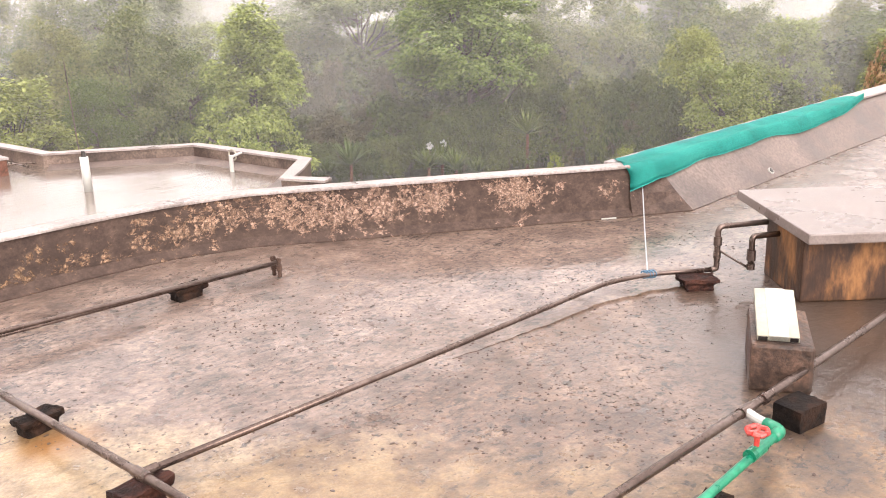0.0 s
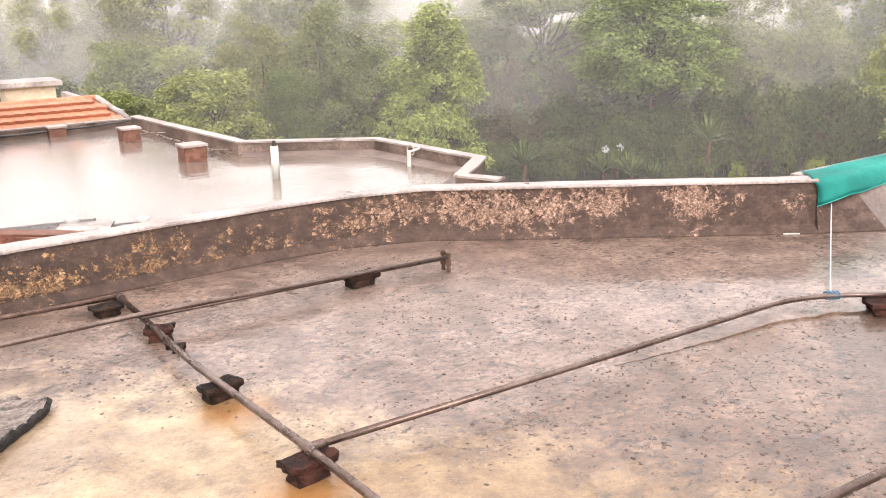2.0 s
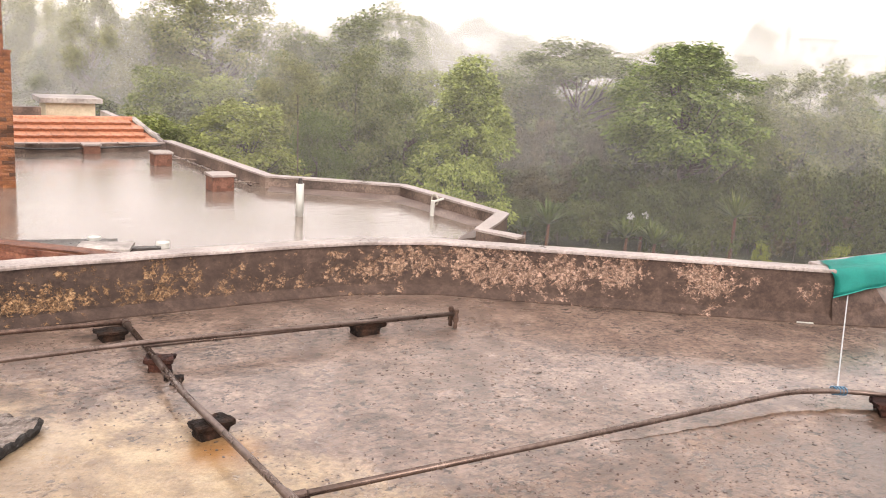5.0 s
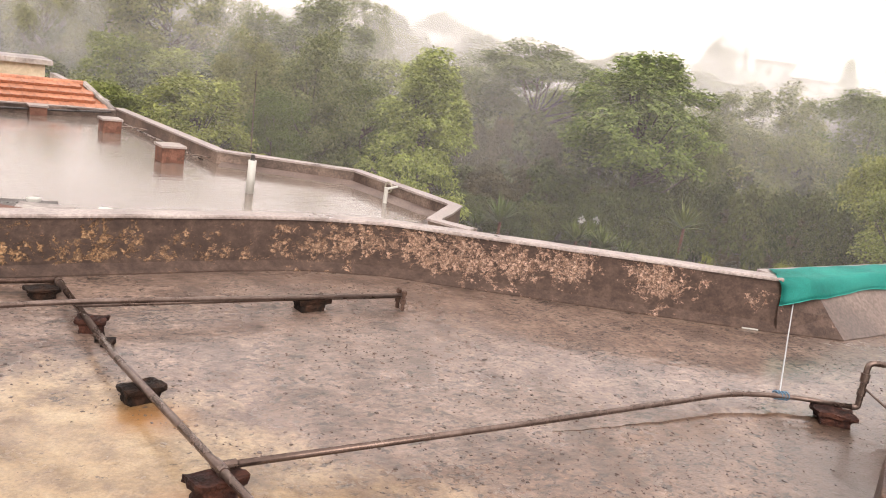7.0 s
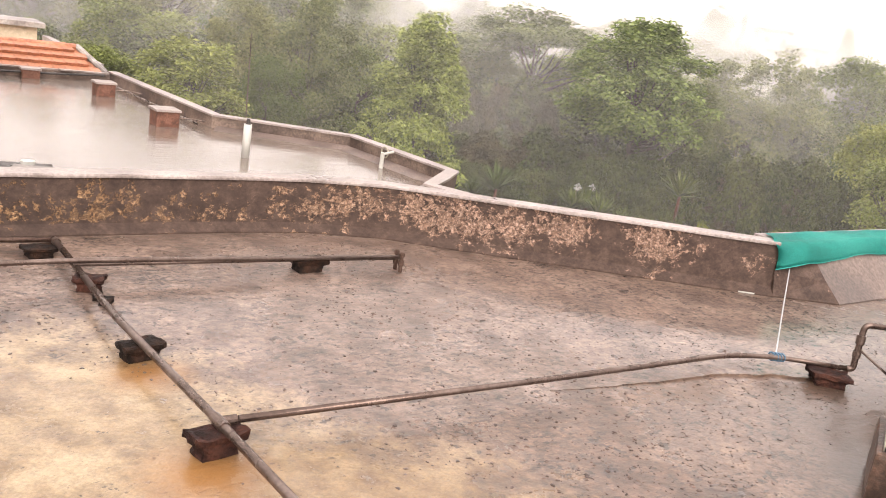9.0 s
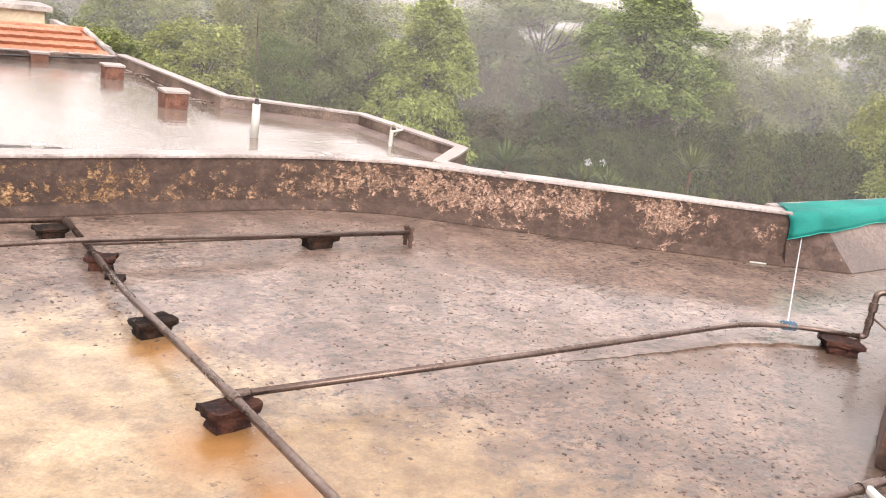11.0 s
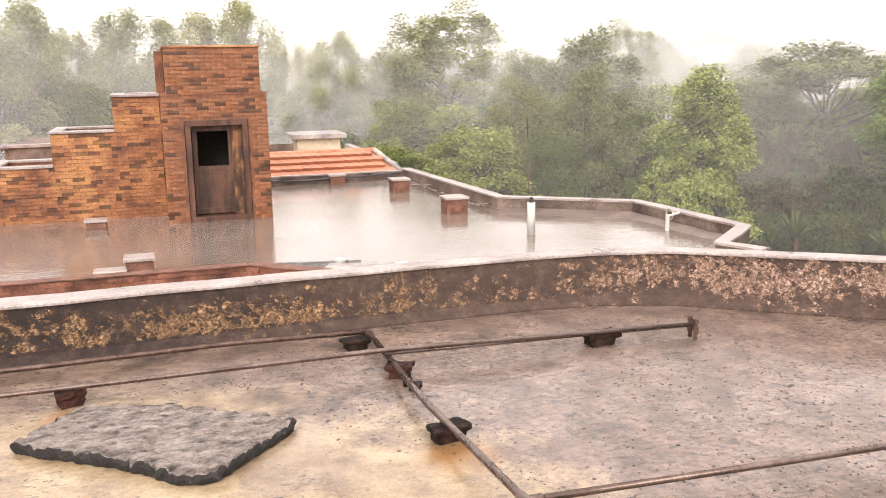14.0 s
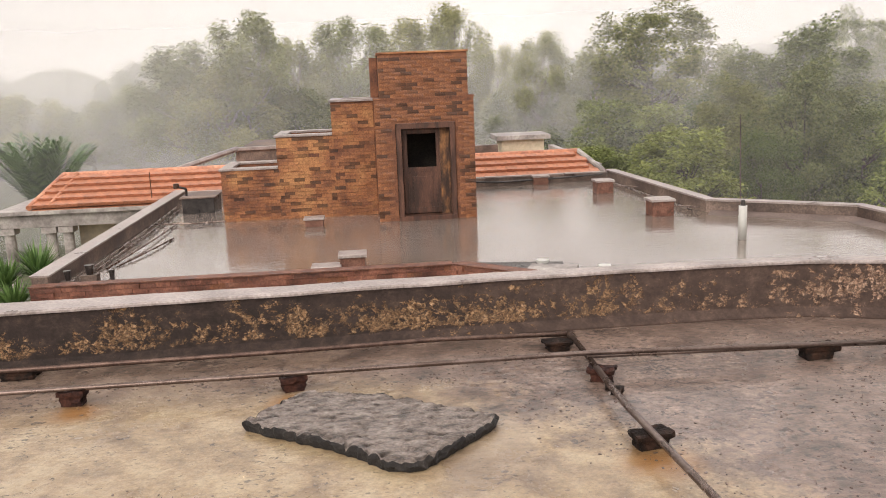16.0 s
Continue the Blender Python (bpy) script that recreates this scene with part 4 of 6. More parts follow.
part("wall", boxed(-0.75, 0.75, -0.5, 0.8, 0, GROUND * -1 - 0.42), M_CREAM, kiosk)
part("slab", boxed(-0.95, 0.95, -0.7, 1.0, -GROUND - 0.42, -GROUND - 0.26, 0.015), M_CONC, kiosk)
tagged(part("wall_far", boxed(1.6, 4.2, 29.2, 29.5, GROUND, -0.5), M_PARA), "dark mouldy wall beside the roof kiosk", "wall", kind="structure")
tagged(part("wall_far_east", swept([[(6.0, 29.5, GROUND), (6.0, 29.5, -0.6), (6.2, 29.5, -0.6), (6.2, 29.5, GROUND)], [(6.5, 25.0, GROUND), (6.5, 25.0, -0.85), (6.7, 25.0, -0.85), (6.7, 25.0, GROUND)]]), M_CONC), "grey sloping wall beside the tiled roof", "wall", kind="structure")


# ---- bricks and tiles, piece by piece ----
def brick_variant(seed):
    rg = random.Random(seed)
    bm = boxed(0, 0.229, -0.012, 0.05, 0, 0.071)
    for v in bm.verts:
        if v.co.y < 0:
            v.co += Vector((rg.uniform(-0.006, 0.006), rg.uniform(-0.012, 0.01), rg.uniform(-0.006, 0.006)))
    me = bpy.data.meshes.new("brick")
    bm.to_mesh(me)
    bm.free()
    me.materials.append(M_BRICK)
    return me


BRICKS = [brick_variant(s) for s in range(6)]
HALF = []
for s in range(3):
    me = BRICKS[s].copy()
    me.transform(Matrix.Diagonal((0.48, 1, 1, 1)))
    HALF.append(me)


def courses(x0, x1, z0, z1, holes=()):
    """Cells of a running bond between x0 and x1: (x, z, half)."""
    out = []
    n = int((z1 - z0) / 0.076)
    for r in range(n):
        z = z0 + r * 0.076
        x = x0
        if r % 2:
            out.append((x, z, True))
            x += 0.117
        while x < x1 - 0.06:
            half = x + 0.225 > x1 + 0.02
            out.append((x, z, half))
            x += 0.117 if half else 0.234
    return [c for c in out if not any(a - 0.2 < c[0] < b and lo - 0.06 < c[1] < hi for a, b, lo, hi in holes)]


def joined_bricks(cells, y, seed, place=None):
    rg = random.Random(seed)
    vs, fs = [], []
    for x, z, half in cells:
        w = 0.112 if half else 0.229
        d = rg.uniform(-0.016, 0.008)
        if rg.random() < 0.05:
            d = 0.03
        c = [(x, z), (x + w, z), (x + w, z + 0.071), (x, z + 0.071)]
        k = len(vs)
        vs += [(px + rg.uniform(-0.005, 0.005), y + d + rg.uniform(-0.004, 0.004), pz + rg.uniform(-0.005, 0.005)) for px, pz in c]
        vs += [(px, y + 0.05, pz) for px, pz in c]
        fs += [(k, k + 1, k + 2, k + 3)] + [(k + a, k + 4 + a, k + 4 + (a + 1) % 4, k + (a + 1) % 4) for a in range(4)]
    bm = bmesh.new()
    vv = [bm.verts.new(p) for p in vs]
    for f in fs:
        bm.faces.new([vv[i] for i in f])
    bmesh.ops.recalc_face_normals(bm, faces=bm.faces)
    if place is not None:
        bmesh.ops.transform(bm, matrix=place, verts=bm.verts)
    return bm


rg = random.Random(11)
cells = courses(0.0, 2.1, 0.0, 1.46 + Z0, [(0.42, 1.69, -1, 2.08)]) + courses(0.12, 1.99, 1.5 + Z0, 2.40 + Z0)
for x, z, half in cells[:300]:
    ob = new("brick", rg.choice(HALF if half else BRICKS))
    ob.parent = stair
    ob.location = (x, 0.03 if z < 2.58 else 0.05, z)
rest = []
for x0, x1, z in ((-3.47, -2.21, 0.02), (-2.21, -0.96, 0.71), (-0.96, 0.0, 1.43)):
    rest += courses(x0, x1, 0.0, z + Z0)
tagged(part("brickwork", joined_bricks(rest, 1.12, 3), M_BRICKS, stair), kind="stuff")
place = Matrix.Translation((0, 12.72, LOW))
tagged(part("brickwork", joined_bricks(courses(-5.38, 1.06, -0.56, 0.13), -0.01, 4, place), M_BRICKD, edge), kind="stuff")
d = Vector((3.3 - 1.06, 10.45 - 12.74, 0))
place = Matrix.Translation((1.06, 12.74, LOW)) @ Matrix.Rotation(math.atan2(d.y, d.x), 4, "Z")
tagged(part("brickwork", joined_bricks(courses(0.0, d.length, -0.56, 0.13), -0.012, 5, place), M_BRICKD, well), kind="stuff")

L = math.hypot(RY - EY, RZ - EZ) / 5
tilt_roof = Matrix.Translation((1.5, -26.0, -GROUND)) @ Matrix.Translation((0, EY, EZ)) @ Matrix.Rotation(radians(slope), 4, "X")
for r in range(5):
    x = -9.28 + 0.055 * r
    while x < 6.25 - 0.08 * r:
        ob = new("tile", TILE_MESH)
        ob.parent = roof
        ob.matrix_basis = tilt_roof @ Matrix.Translation((x, L * r, 0.01 + rg.uniform(0, 0.008)))
        x += 0.3


# ---- pipes on the near roof ----
def pipe(label, pts, r, material=M_PIPE, bend=0.05, joints=(), name="water_pipe"):
    """A pipe with threaded sleeves at the given places along it."""
    base = thing(name, label, "pipe", pts[0])
    inv = -Vector(pts[0])
    bm = tubed([Vector(p) + inv for p in pts], r, 12, bend)
    part("run", bm, material, base, smooth=True)
    for p, d, ln, k in joints:
        d = Vector(d).normalized()
        p = Vector(p) + inv
        bm = bmesh.new()
        tube(bm, [p - d * ln, p - d * ln * 0.9, p + d * ln * 0.9, p + d * ln], r * k, 12)
        part("coupling", bm, material, base)
    return base


pipe("dull grey-brown water pipe across the roof on blocks", [(1.26, 5.27, 0.085), (1.25, 3.83, 0.1), (1.31, 2.52, 0.125), (1.36, 1.2, 0.14), (1.42, -0.2, 0.15)], 0.02,
     joints=[((1.26, 5.25, 0.085), (0, 1, 0), 0.03, 1.35), ((1.311, 2.5, 0.125), (0.04, -1, 0), 0.05, 1.3)])
pipe("dull grey water pipe lying across the wet roof", [(1.33, 2.52, 0.12), (3.2, 2.47, 0.105), (4.6, 2.44, 0.1), (4.95, 2.31, 0.1), (5.27, 2.04, 0.1)], 0.0168, bend=0.25,
     joints=[((1.36, 2.52, 0.12), (1, 0, 0), 0.03, 1.3)])
pipe("rusty water pipe along the parapet's foot", [(1.26, 5.28, 0.085), (0.3, 5.35, 0.083), (-0.9, 5.29, 0.08), (-2.7, 5.27, 0.075), (-6.9, 5.12, 0.07)], 0.018, M_RUST, 0.03)
pipe("thin grey pipe laid over the roof on blocks", [(3.47, 4.55, 0.115), (1.27, 4.68, 0.135), (-0.4, 4.685, 0.122), (-2.5, 4.68, 0.116), (-6.9, 4.68, 0.114)], 0.0165, bend=0.2)
pipe("thin grey pipe laid over the roof on blocks", [(3.5, 4.62, 0.085), (2.6, 4.645, 0.098), (1.24, 4.684, 0.109)], 0.0145, bend=0.2)
stub = thing("pipe_end", "upright capped coupling at the thin pipes' end", "pipe", (3.49, 4.58, 0))
for dy, zz in ((-0.035, 0.15), (0.035, 0.15)):
    bm = tubed([(0.0, dy, 0.0), (0.0, dy, zz)], 0.015, 10)
    tube(bm, [(0, dy, 0.05), (0, dy, 0.09)], 0.022, 10)
    tube(bm, [(0, dy, 0.12), (0, dy, 0.145)], 0.021, 10)
    part("coupling", bm, M_RUST, stub)


# ---- blocks under the pipes ----
def block_mesh(seed, lx, ly, lz, rag=0.16, flare=0.0):
    """A worn, chipped half brick; flare: how far a broken tile on its top stands out past its foot."""
    bm = bmesh.new()
    bmesh.ops.create_cube(bm, size=1.0)
    bmesh.ops.subdivide_edges(bm, edges=bm.edges, cuts=6, use_grid_fill=True)
    for v in bm.verts:
        p = v.co.copy()
        n = noise.noise_vector(p * 2.2 + Vector((seed * 7.1, 0, 0))) + 0.5 * noise.noise_vector(p * 6 + Vector((0, seed * 3.3, 0)))
        k = 1.0 if p.z > -0.45 else 0.3
        out = 1.0
        if flare:
            out = 1.0 + flare * (0.9 if p.z > 0.1 else 0.35 * (p.z + 0.5) - 0.25)
        side = 0.16 * flare * abs(p.x) * 2 if p.z > 0.3 and abs(p.x) > 0.4 else 0.0
        v.co = Vector(((p.x * out + n.x * rag * 0.5 * k) * lx, (p.y * out + n.y * rag * 0.5 * k) * ly, (p.z + 0.5 + side + n.z * rag * 0.6 * k) * lz))
    return bm


BLOCKS = [
    (1.29, 2.48, 0.18, 0.11, 0.11, 8, "chipped dark reddish brick under the pipe junction"),
    (1.28, 3.49, 0.165, 0.1, 0.09, 12, "mossy black block under the water pipe"),
    (1.29, 4.52, 0.14, 0.1, 0.09, -20, "mossy reddish brick under two pipes"),
    (1.15, 5.2, 0.155, 0.11, 0.07, 5, "dark brick under the pipe elbow"),
    (2.8, 4.68, 0.2, 0.11, 0.09, 4, "mossy black block under the thin pipe"),
    (-0.68, 4.72, 0.135, 0.1, 0.1, 15, "red-brown brick under the thin pipe"),
    (-2.06, 4.72, 0.14, 0.1, 0.1, -5, "red-brown brick under the thin pipe"),
    (-2.62, 5.33, 0.22, 0.13, 0.06, 5, "dark block at the parapet's foot"),
    (5.13, 2.06, 0.2, 0.14, 0.085, -42, "reddish brick in a puddle under the pipe bend"),
    (2.74, 0.71, 0.13, 0.11, 0.07, 10, "square black block under the green pipe"),
    (3.68, 0.77, 0.19, 0.15, 0.11, -12, "square black block beside the valve"),
]
for i, (x, y, lx, ly, lz, turn, label) in enumerate(BLOCKS):
    ob = part("support_block", block_mesh(i + 1, lx, ly, lz, 0.07 if "square" in label else 0.22, 0.0 if "square" in label or "foot" in label else 0.26), M_REDBLOCK if "red" in label else M_BLOCK)
    ob.matrix_basis = pose(x, y, -0.004, 0, 0, turn)
    tagged(ob, label, "block", "blocks under the pipes")

# ---- broken stone slab, its edge coloured near black for shade ----
bm = bmesh.new()
ring = [(-0.93, 4.07), (-0.78, 4.3), (-0.62, 4.5), (-0.3, 4.44), (0.03, 4.3), (0.3, 4.1), (0.54, 3.92), (0.5, 3.82), (0.3, 3.6), (0.07, 3.36), (-0.08, 3.4), (-0.4, 3.68), (-0.7, 3.93)]
cx, cy = -0.17, 3.93
line = finer([(x, y) for x, y in ring] + [ring[0]], 0.018)[:-1]
rows = []
rings = [(0.965, 0.0), (0.985, 0.022), (1.0, 0.045), (0.99, 0.06), (0.97, 0.067)] + [(0.95 - 0.025 * k, 0.07 + 0.0003 * k) for k in range(38)]
for s, z in rings:
    row = []
    for p in line:
        x, y = cx + (p.x - cx) * s, cy + (p.y - cy) * s
        rim = max(0.0, (s - 0.6) / 0.4)
        n = noise.noise((x * 13, y * 20, z * 30)) + 0.7 * noise.noise((x * 30, y * 42, 4))
        pit = max(0.0, noise.noise((x * 17, y * 30, 7)) - 0.12)
        split = max(0.0, 0.16 - abs(noise.noise((x * 2.6, y * 6.5, 8))) * 3.0)
        up = (0.004 + 0.013 * rim * rim) * n - (0.035 + 0.06 * rim * rim) * pit - 0.09 * split if z > 0 else 0
        e = 0.03 * noise.noise((x * 5, y * 5, 9)) + 0.012 * rim * noise.noise((p.x * 16, p.y * 16, 3)) + 0.004 * rim * noise.noise((p.x * 40, p.y * 40, 6))
        row.append(bm.verts.new((x + 0.012 * n * rim + e, y + 0.012 * noise.noise((y * 22, x * 22, 5)) * rim + e, max(z * 0.35, z + up) - 0.002)))
    rows.append(row)
slab = thing("stone_slab", "rough broken grey stone slab on the wet roof, edges darkened as shade", "slab", (cx, cy, 0))
grid = [[Vector((v.co.x - cx, v.co.y - cy, v.co.z)) for v in row] for row in rows]
bm.free()
for name, some, mat, words in (("edge", grid[:5], M_EDGE_SHADE, "stone edge darkened as shade"), ("top", grid[4:], M_SLAB, "wet grey stone top")):
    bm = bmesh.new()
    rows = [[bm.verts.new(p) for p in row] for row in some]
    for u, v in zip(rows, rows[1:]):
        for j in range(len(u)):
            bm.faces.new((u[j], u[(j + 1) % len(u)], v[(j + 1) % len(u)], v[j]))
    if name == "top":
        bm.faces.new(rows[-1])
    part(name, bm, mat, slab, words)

# ---- water tank, pier and panel ----
tank = thing("water_tank", "rust-streaked plastered tank with a flat cement lid", "tank", (5.27, 1.42, 0), turn=-45)
part("body", boxed(0.0, 1.7, 0.0, 0.62, 0, 0.43, 0.012), M_RUSTWALL, tank)
part("lid", boxed(-0.05, 1.95, -0.17, 1.1, 0.432, 0.5, 0.01), M_LID, tank, "wet mauve-grey cement lid")
pier = tagged(part("brick_pier", boxed(0, 0.3, 0, 0.55, -0.002, 0.255, 0.02), M_PIER), "low plastered brick pier stained with rust", "pier")
pier.matrix_basis = pose(3.86, 1.1, 0, 0, 0, -63)
panel = thing("plastic_panel", "cream white plastic cover panel lying on the pier", "panel", (3.9, 1.09, 0.262), turn=-62)
tilt = pose(0, 0, 0.0, 14, 0, 0)
for nm, x0, x1, z1, mt in (("body", 0.0, 0.2, 0.03, M_BEIGE), ("strip", 0.055, 0.15, 0.034, M_WHITE)):
    part(nm, boxed(x0, x1, 0.0, 0.44, 0.0, z1, 0.004, tilt), mt, panel)
part("foot", boxed(0.005, 0.05, -0.004, 0.012, 0.002, 0.026, 0.002, tilt), M_BLACK, panel)
part("foot", boxed(0.155, 0.195, -0.004, 0.012, 0.002, 0.026, 0.002, tilt), M_BLACK, panel)
mk = bmesh.new()
mk.faces.new([mk.verts.new(p) for p in ((0.065, 0.235, 0.0345), (0.103, 0.215, 0.0345), (0.14, 0.235, 0.0345), (0.103, 0.255, 0.0345))])
bmesh.ops.transform(mk, matrix=tilt, verts=mk.verts)
part("mark", mk, M_BEIGE, panel)

pipe("dull riser pipe feeding the water tank", [(5.27, 2.04, 0.1), (5.31, 2.02, 0.1), (5.31, 2.02, 0.4), (5.62, 1.82, 0.4)], 0.02, M_PIPE, 0.04,
     joints=[((5.31, 2.02, 0.3), (0, 0, 1), 0.03, 1.4), ((5.31, 2.02, 0.2), (0, 0, 1), 0.02, 1.3)])
pipe("dull pipe stub leaving the tank with a valve", [(5.62, 1.66, 0.35), (5.38, 1.81, 0.35), (5.38, 1.81, 0.12)], 0.02, M_PIPE, 0.03,
     joints=[((5.38, 1.81, 0.22), (0, 0, 1), 0.035, 1.5), ((5.38, 1.81, 0.14), (0, 0, 1), 0.02, 1.4)])
pipe("thin cord pipe between riser and stub", [(5.31, 2.02, 0.24), (5.38, 1.81, 0.12)], 0.008, M_PIPE, 0)
pipe("thick galvanised pipe past the tank", [(7.2, 0.72, 0.13), (5.0, 0.83, 0.13), (3.4, 0.9, 0.13), (2.4, 0.97, 0.12), (0.9, 1.07, 0.12)], 0.021, M_PIPE, 0.05,
     joints=[((3.4, 0.9, 0.13), (1, -0.05, 0), 0.05, 1.25), ((3.56, 0.89, 0.13), (1, -0.05, 0), 0.02, 1.3)])
valve = thing("green_valve_pipe", "green plastic branch pipe with a red stop valve", "valve", (3.38, 0.88, 0.13))
part("union", tubed([(0, 0, 0), (-0.03, -0.06, 0), (-0.05, -0.12, 0)], 0.022, 10), M_WHITE, valve, "white threaded union")
part("run", tubed([(-0.05, -0.11, 0), (-0.07, -0.18, 0), (-0.7, -0.17, -0.02), (-1.5, -0.15, -0.04)], 0.019, 12, 0.03), M_GREENP, valve, smooth=True)
part("elbow", tubed([(-0.045, -0.1, 0), (-0.068, -0.18, 0), (-0.14, -0.178, 0)], 0.027, 12, 0.03), M_GREENP, valve, smooth=True)
body = part("valve_body", tubed([(-0.24, -0.176, 0), (-0.36, -0.174, 0)], 0.029, 12), M_GREENP, valve)
part("stem", tubed([(-0.3, -0.175, 0.02), (-0.3, -0.175, 0.09)], 0.012, 8), M_RED, body)
wheel = bmesh.new()
for i in range(10):
    a, b = 2 * math.pi * i / 10, 2 * math.pi * (i + 1) / 10
    tube(wheel, [(-0.3 + 0.042 * math.cos(a), -0.175 + 0.042 * math.sin(a), 0.09 + 0.006 * (i % 2)), (-0.3 + 0.042 * math.cos(b), -0.175 + 0.042 * math.sin(b), 0.09 + 0.006 * ((i + 1) % 2))], 0.011, 6)
for a in (0.3, 2.4, 4.5):
    tube(wheel, [(-0.3, -0.175, 0.088), (-0.3 + 0.04 * math.cos(a), -0.175 + 0.04 * math.sin(a), 0.09)], 0.009, 6)
part("hand_wheel", wheel, M_RED, body, "red lobed metal hand wheel")

# ---- shade net and its cord ----
bm = bmesh.new()
NX, NV = 90, 16
rows = []
for i in range(NX + 1):
    u = i / NX
    x = 6.56 + 5.8 * u
    low = 0.125 + 0.015 * math.sin(u * 11 + 0.6) + 0.012 * math.sin(u * 23) - 0.08 * max(0, u - 0.8) / 0.2
    if u < 0.06:
        low += 0.09 * (1 - u / 0.06)
    row = []
    for j in range(NV + 1):
        v = j / NV
        fold = 0.014 * noise.noise((x * 2.6, v * 4.0, 1)) + 0.005 * math.sin(x * 7 + v * 5)
        if v < 0.4:
            k = v / 0.4
            y, z = 3.82 - 0.25 * k, 0.438 + 0.015 * math.sin(k * 3.1)
        else:
            k = (v - 0.4) / 0.6
            y, z = 3.57 - (low + 0.02) * k * (0.95 if u > 0.06 else 0.3 + 0.65 * u / 0.06) - 0.02 * math.sin(k * 3.1), 0.445 - low * 1.05 * k + 0.06 * math.sin(k * 3.1)
        back = 0.22 * max(0.0, 1 - v / 0.42) * max(0.0, 1 - u / 0.12)
        row.append(bm.verts.new((x + back + 0.01 * math.sin(v * 9), y - abs(fold) * 0.7, z + fold + 0.006)))
    rows.append(row)
for a, b in zip(rows, rows[1:]):
    for j in range(NV):
        bm.faces.new((a[j], a[j + 1], b[j + 1], b[j]))
hem = [row[NV].co.copy() for row in rows]
bmesh.ops.solidify(bm, geom=bm.faces[:], thickness=0.004)
net = tagged(part("shade_net", bm, M_CLOTH, smooth=True), "turquoise green shade net draped over the parapet", "net")
part("hem", tubed(hem, 0.004, 6), M_CLOTH, net, "rolled lower hem")
cord = thing("cord", "pale cord stretched from the net to the pipe", "cord", (6.78, 3.5, 0.23))
part("line", tubed([(0, 0, 0), (-0.95, -0.6, -0.07), (-1.85, -1.17, -0.11)], 0.005, 6), M_ROPE, cord)
tie = bmesh.new()
for k in range(4):
    a = []
    for i in range(9):
        t = 2 * math.pi * i / 8
        a.append((4.9 + 0.018 * k, 2.335 - 0.012 * k + 0.026 * math.cos(t), 0.1 + 0.026 * math.sin(t)))
    tube(tie, a, 0.006, 6)
tagged(part("twine_knot", tie, M_BLUE), "blue twine knotted round the water pipe", "twine")


# ---- things on the lower roof ----
def brick_box(x, y, sx, sy, h, label):
    ob = thing("brick_box", label, "vent box", (x, y, LOW - 0.06), "brick boxes on the lower roof")
    part("body", boxed(-sx / 2, sx / 2, -sy / 2, sy / 2, 0, h, 0.008), M_BOX, ob)
    part("cap", boxed(-sx / 2 - 0.03, sx / 2 + 0.03, -sy / 2 - 0.03, sy / 2 + 0.03, h + 0.001, h + 0.05, 0.008), M_CAP, ob, "pale cement cap")


brick_box(5.85, 17.1, 0.46, 0.46, 0.36, "square red brick vent box in the water")
brick_box(5.62, 20.8, 0.42, 0.42, 0.34, "square red brick vent box in the water")
brick_box(-0.5, 13.35, 0.4, 0.36, 0.3, "square brick vent box by the light well")
brick_box(-0.92, 13.15, 0.42, 0.32, 0.16, "low brick vent box by the light well")
brick_box(-1.4, 18.0, 0.38, 0.3, 0.2, "low brick box before the stair house")
post = thing("vent_pipe", "white plastic vent pipe standing in the water", "vent pipe", (6.35, 14.1, LOW - 0.06))
part("pipe", tubed([(0, 0, 0), (0, 0, 0.66)], 0.072, 16), M_WHITE, post, smooth=True)
part("cap", tubed([(0, 0, 0.661), (0, 0, 0.69), (0, 0, 0.76)], 0.05, 12, r1=0.03), M_BLACK, post)
post = thing("vent_pipe", "short white pipe stub by the parapet", "vent pipe", (8.85, 13.5, LOW - 0.06))
part("pipe", tubed([(0, 0, 0), (0, 0, 0.36)], 0.04, 12), M_WHITE, post)
part("arm", tubed([(0, 0, 0.33), (0.3, 0.1, 0.36)], 0.025, 8), M_WHITE, post)


# west side of the lower roof: conduits, caps and a black cistern
for i, (x0, y0, x1, y1, z) in enumerate(((-4.95, 14.2, -5.05, 21.6, 0.06), (-4.86, 14.3, -4.9, 21.2, 0.04), (-4.72, 14.4, -4.5, 19.0, 0.03), (-4.6, 14.6, -4.2, 17.2, 0.02))):
    ob = tagged(part("conduit", tubed([(x0, y0, LOW + z), ((x0 + x1) / 2 + 0.08, (y0 + y1) / 2, LOW + z + 0.03), (x1, y1, LOW + z)], 0.018, 8, 0.6), M_PIPE), "thin grey conduit along the west parapet", "conduit", "conduits on the lower roof")
tagged(part("conduit", tubed([(-5.0, 19.0, LOW + 0.05), (-4.2, 18.8, LOW + 0.06), (-3.4, 18.85, LOW + 0.06)], 0.016, 8, 0.2), M_PIPE), "thin dark conduit crossing to the stair house", "conduit", "conduits on the lower roof")
for x, y, s in ((-4.75, 13.6, 0.26), (-5.0, 13.3, 0.2), (-4.3, 13.25, 0.16)):
    ob = thing("junction_box", "small dark junction box by the parapet's corner", "junction box", (x, y, LOW - 0.06), "junction boxes")
    part("body", boxed(-s / 2, s / 2, -s / 3, s / 3, 0, 0.1 + s * 0.3, 0.01), M_PARA, ob)
    part("cap", tubed([(0, 0, 0.1 + s * 0.3), (0, 0, 0.2 + s * 0.3), (0, 0, 0.202 + s * 0.3), (0, 0, 0.26 + s * 0.3)], s * 0.22, 10, r1=s * 0.3), M_BLACK, ob)
cis = thing("cistern", "black cistern box with a pipe at the roof's corner", "cistern", (-4.3, 21.2, LOW - 0.06))
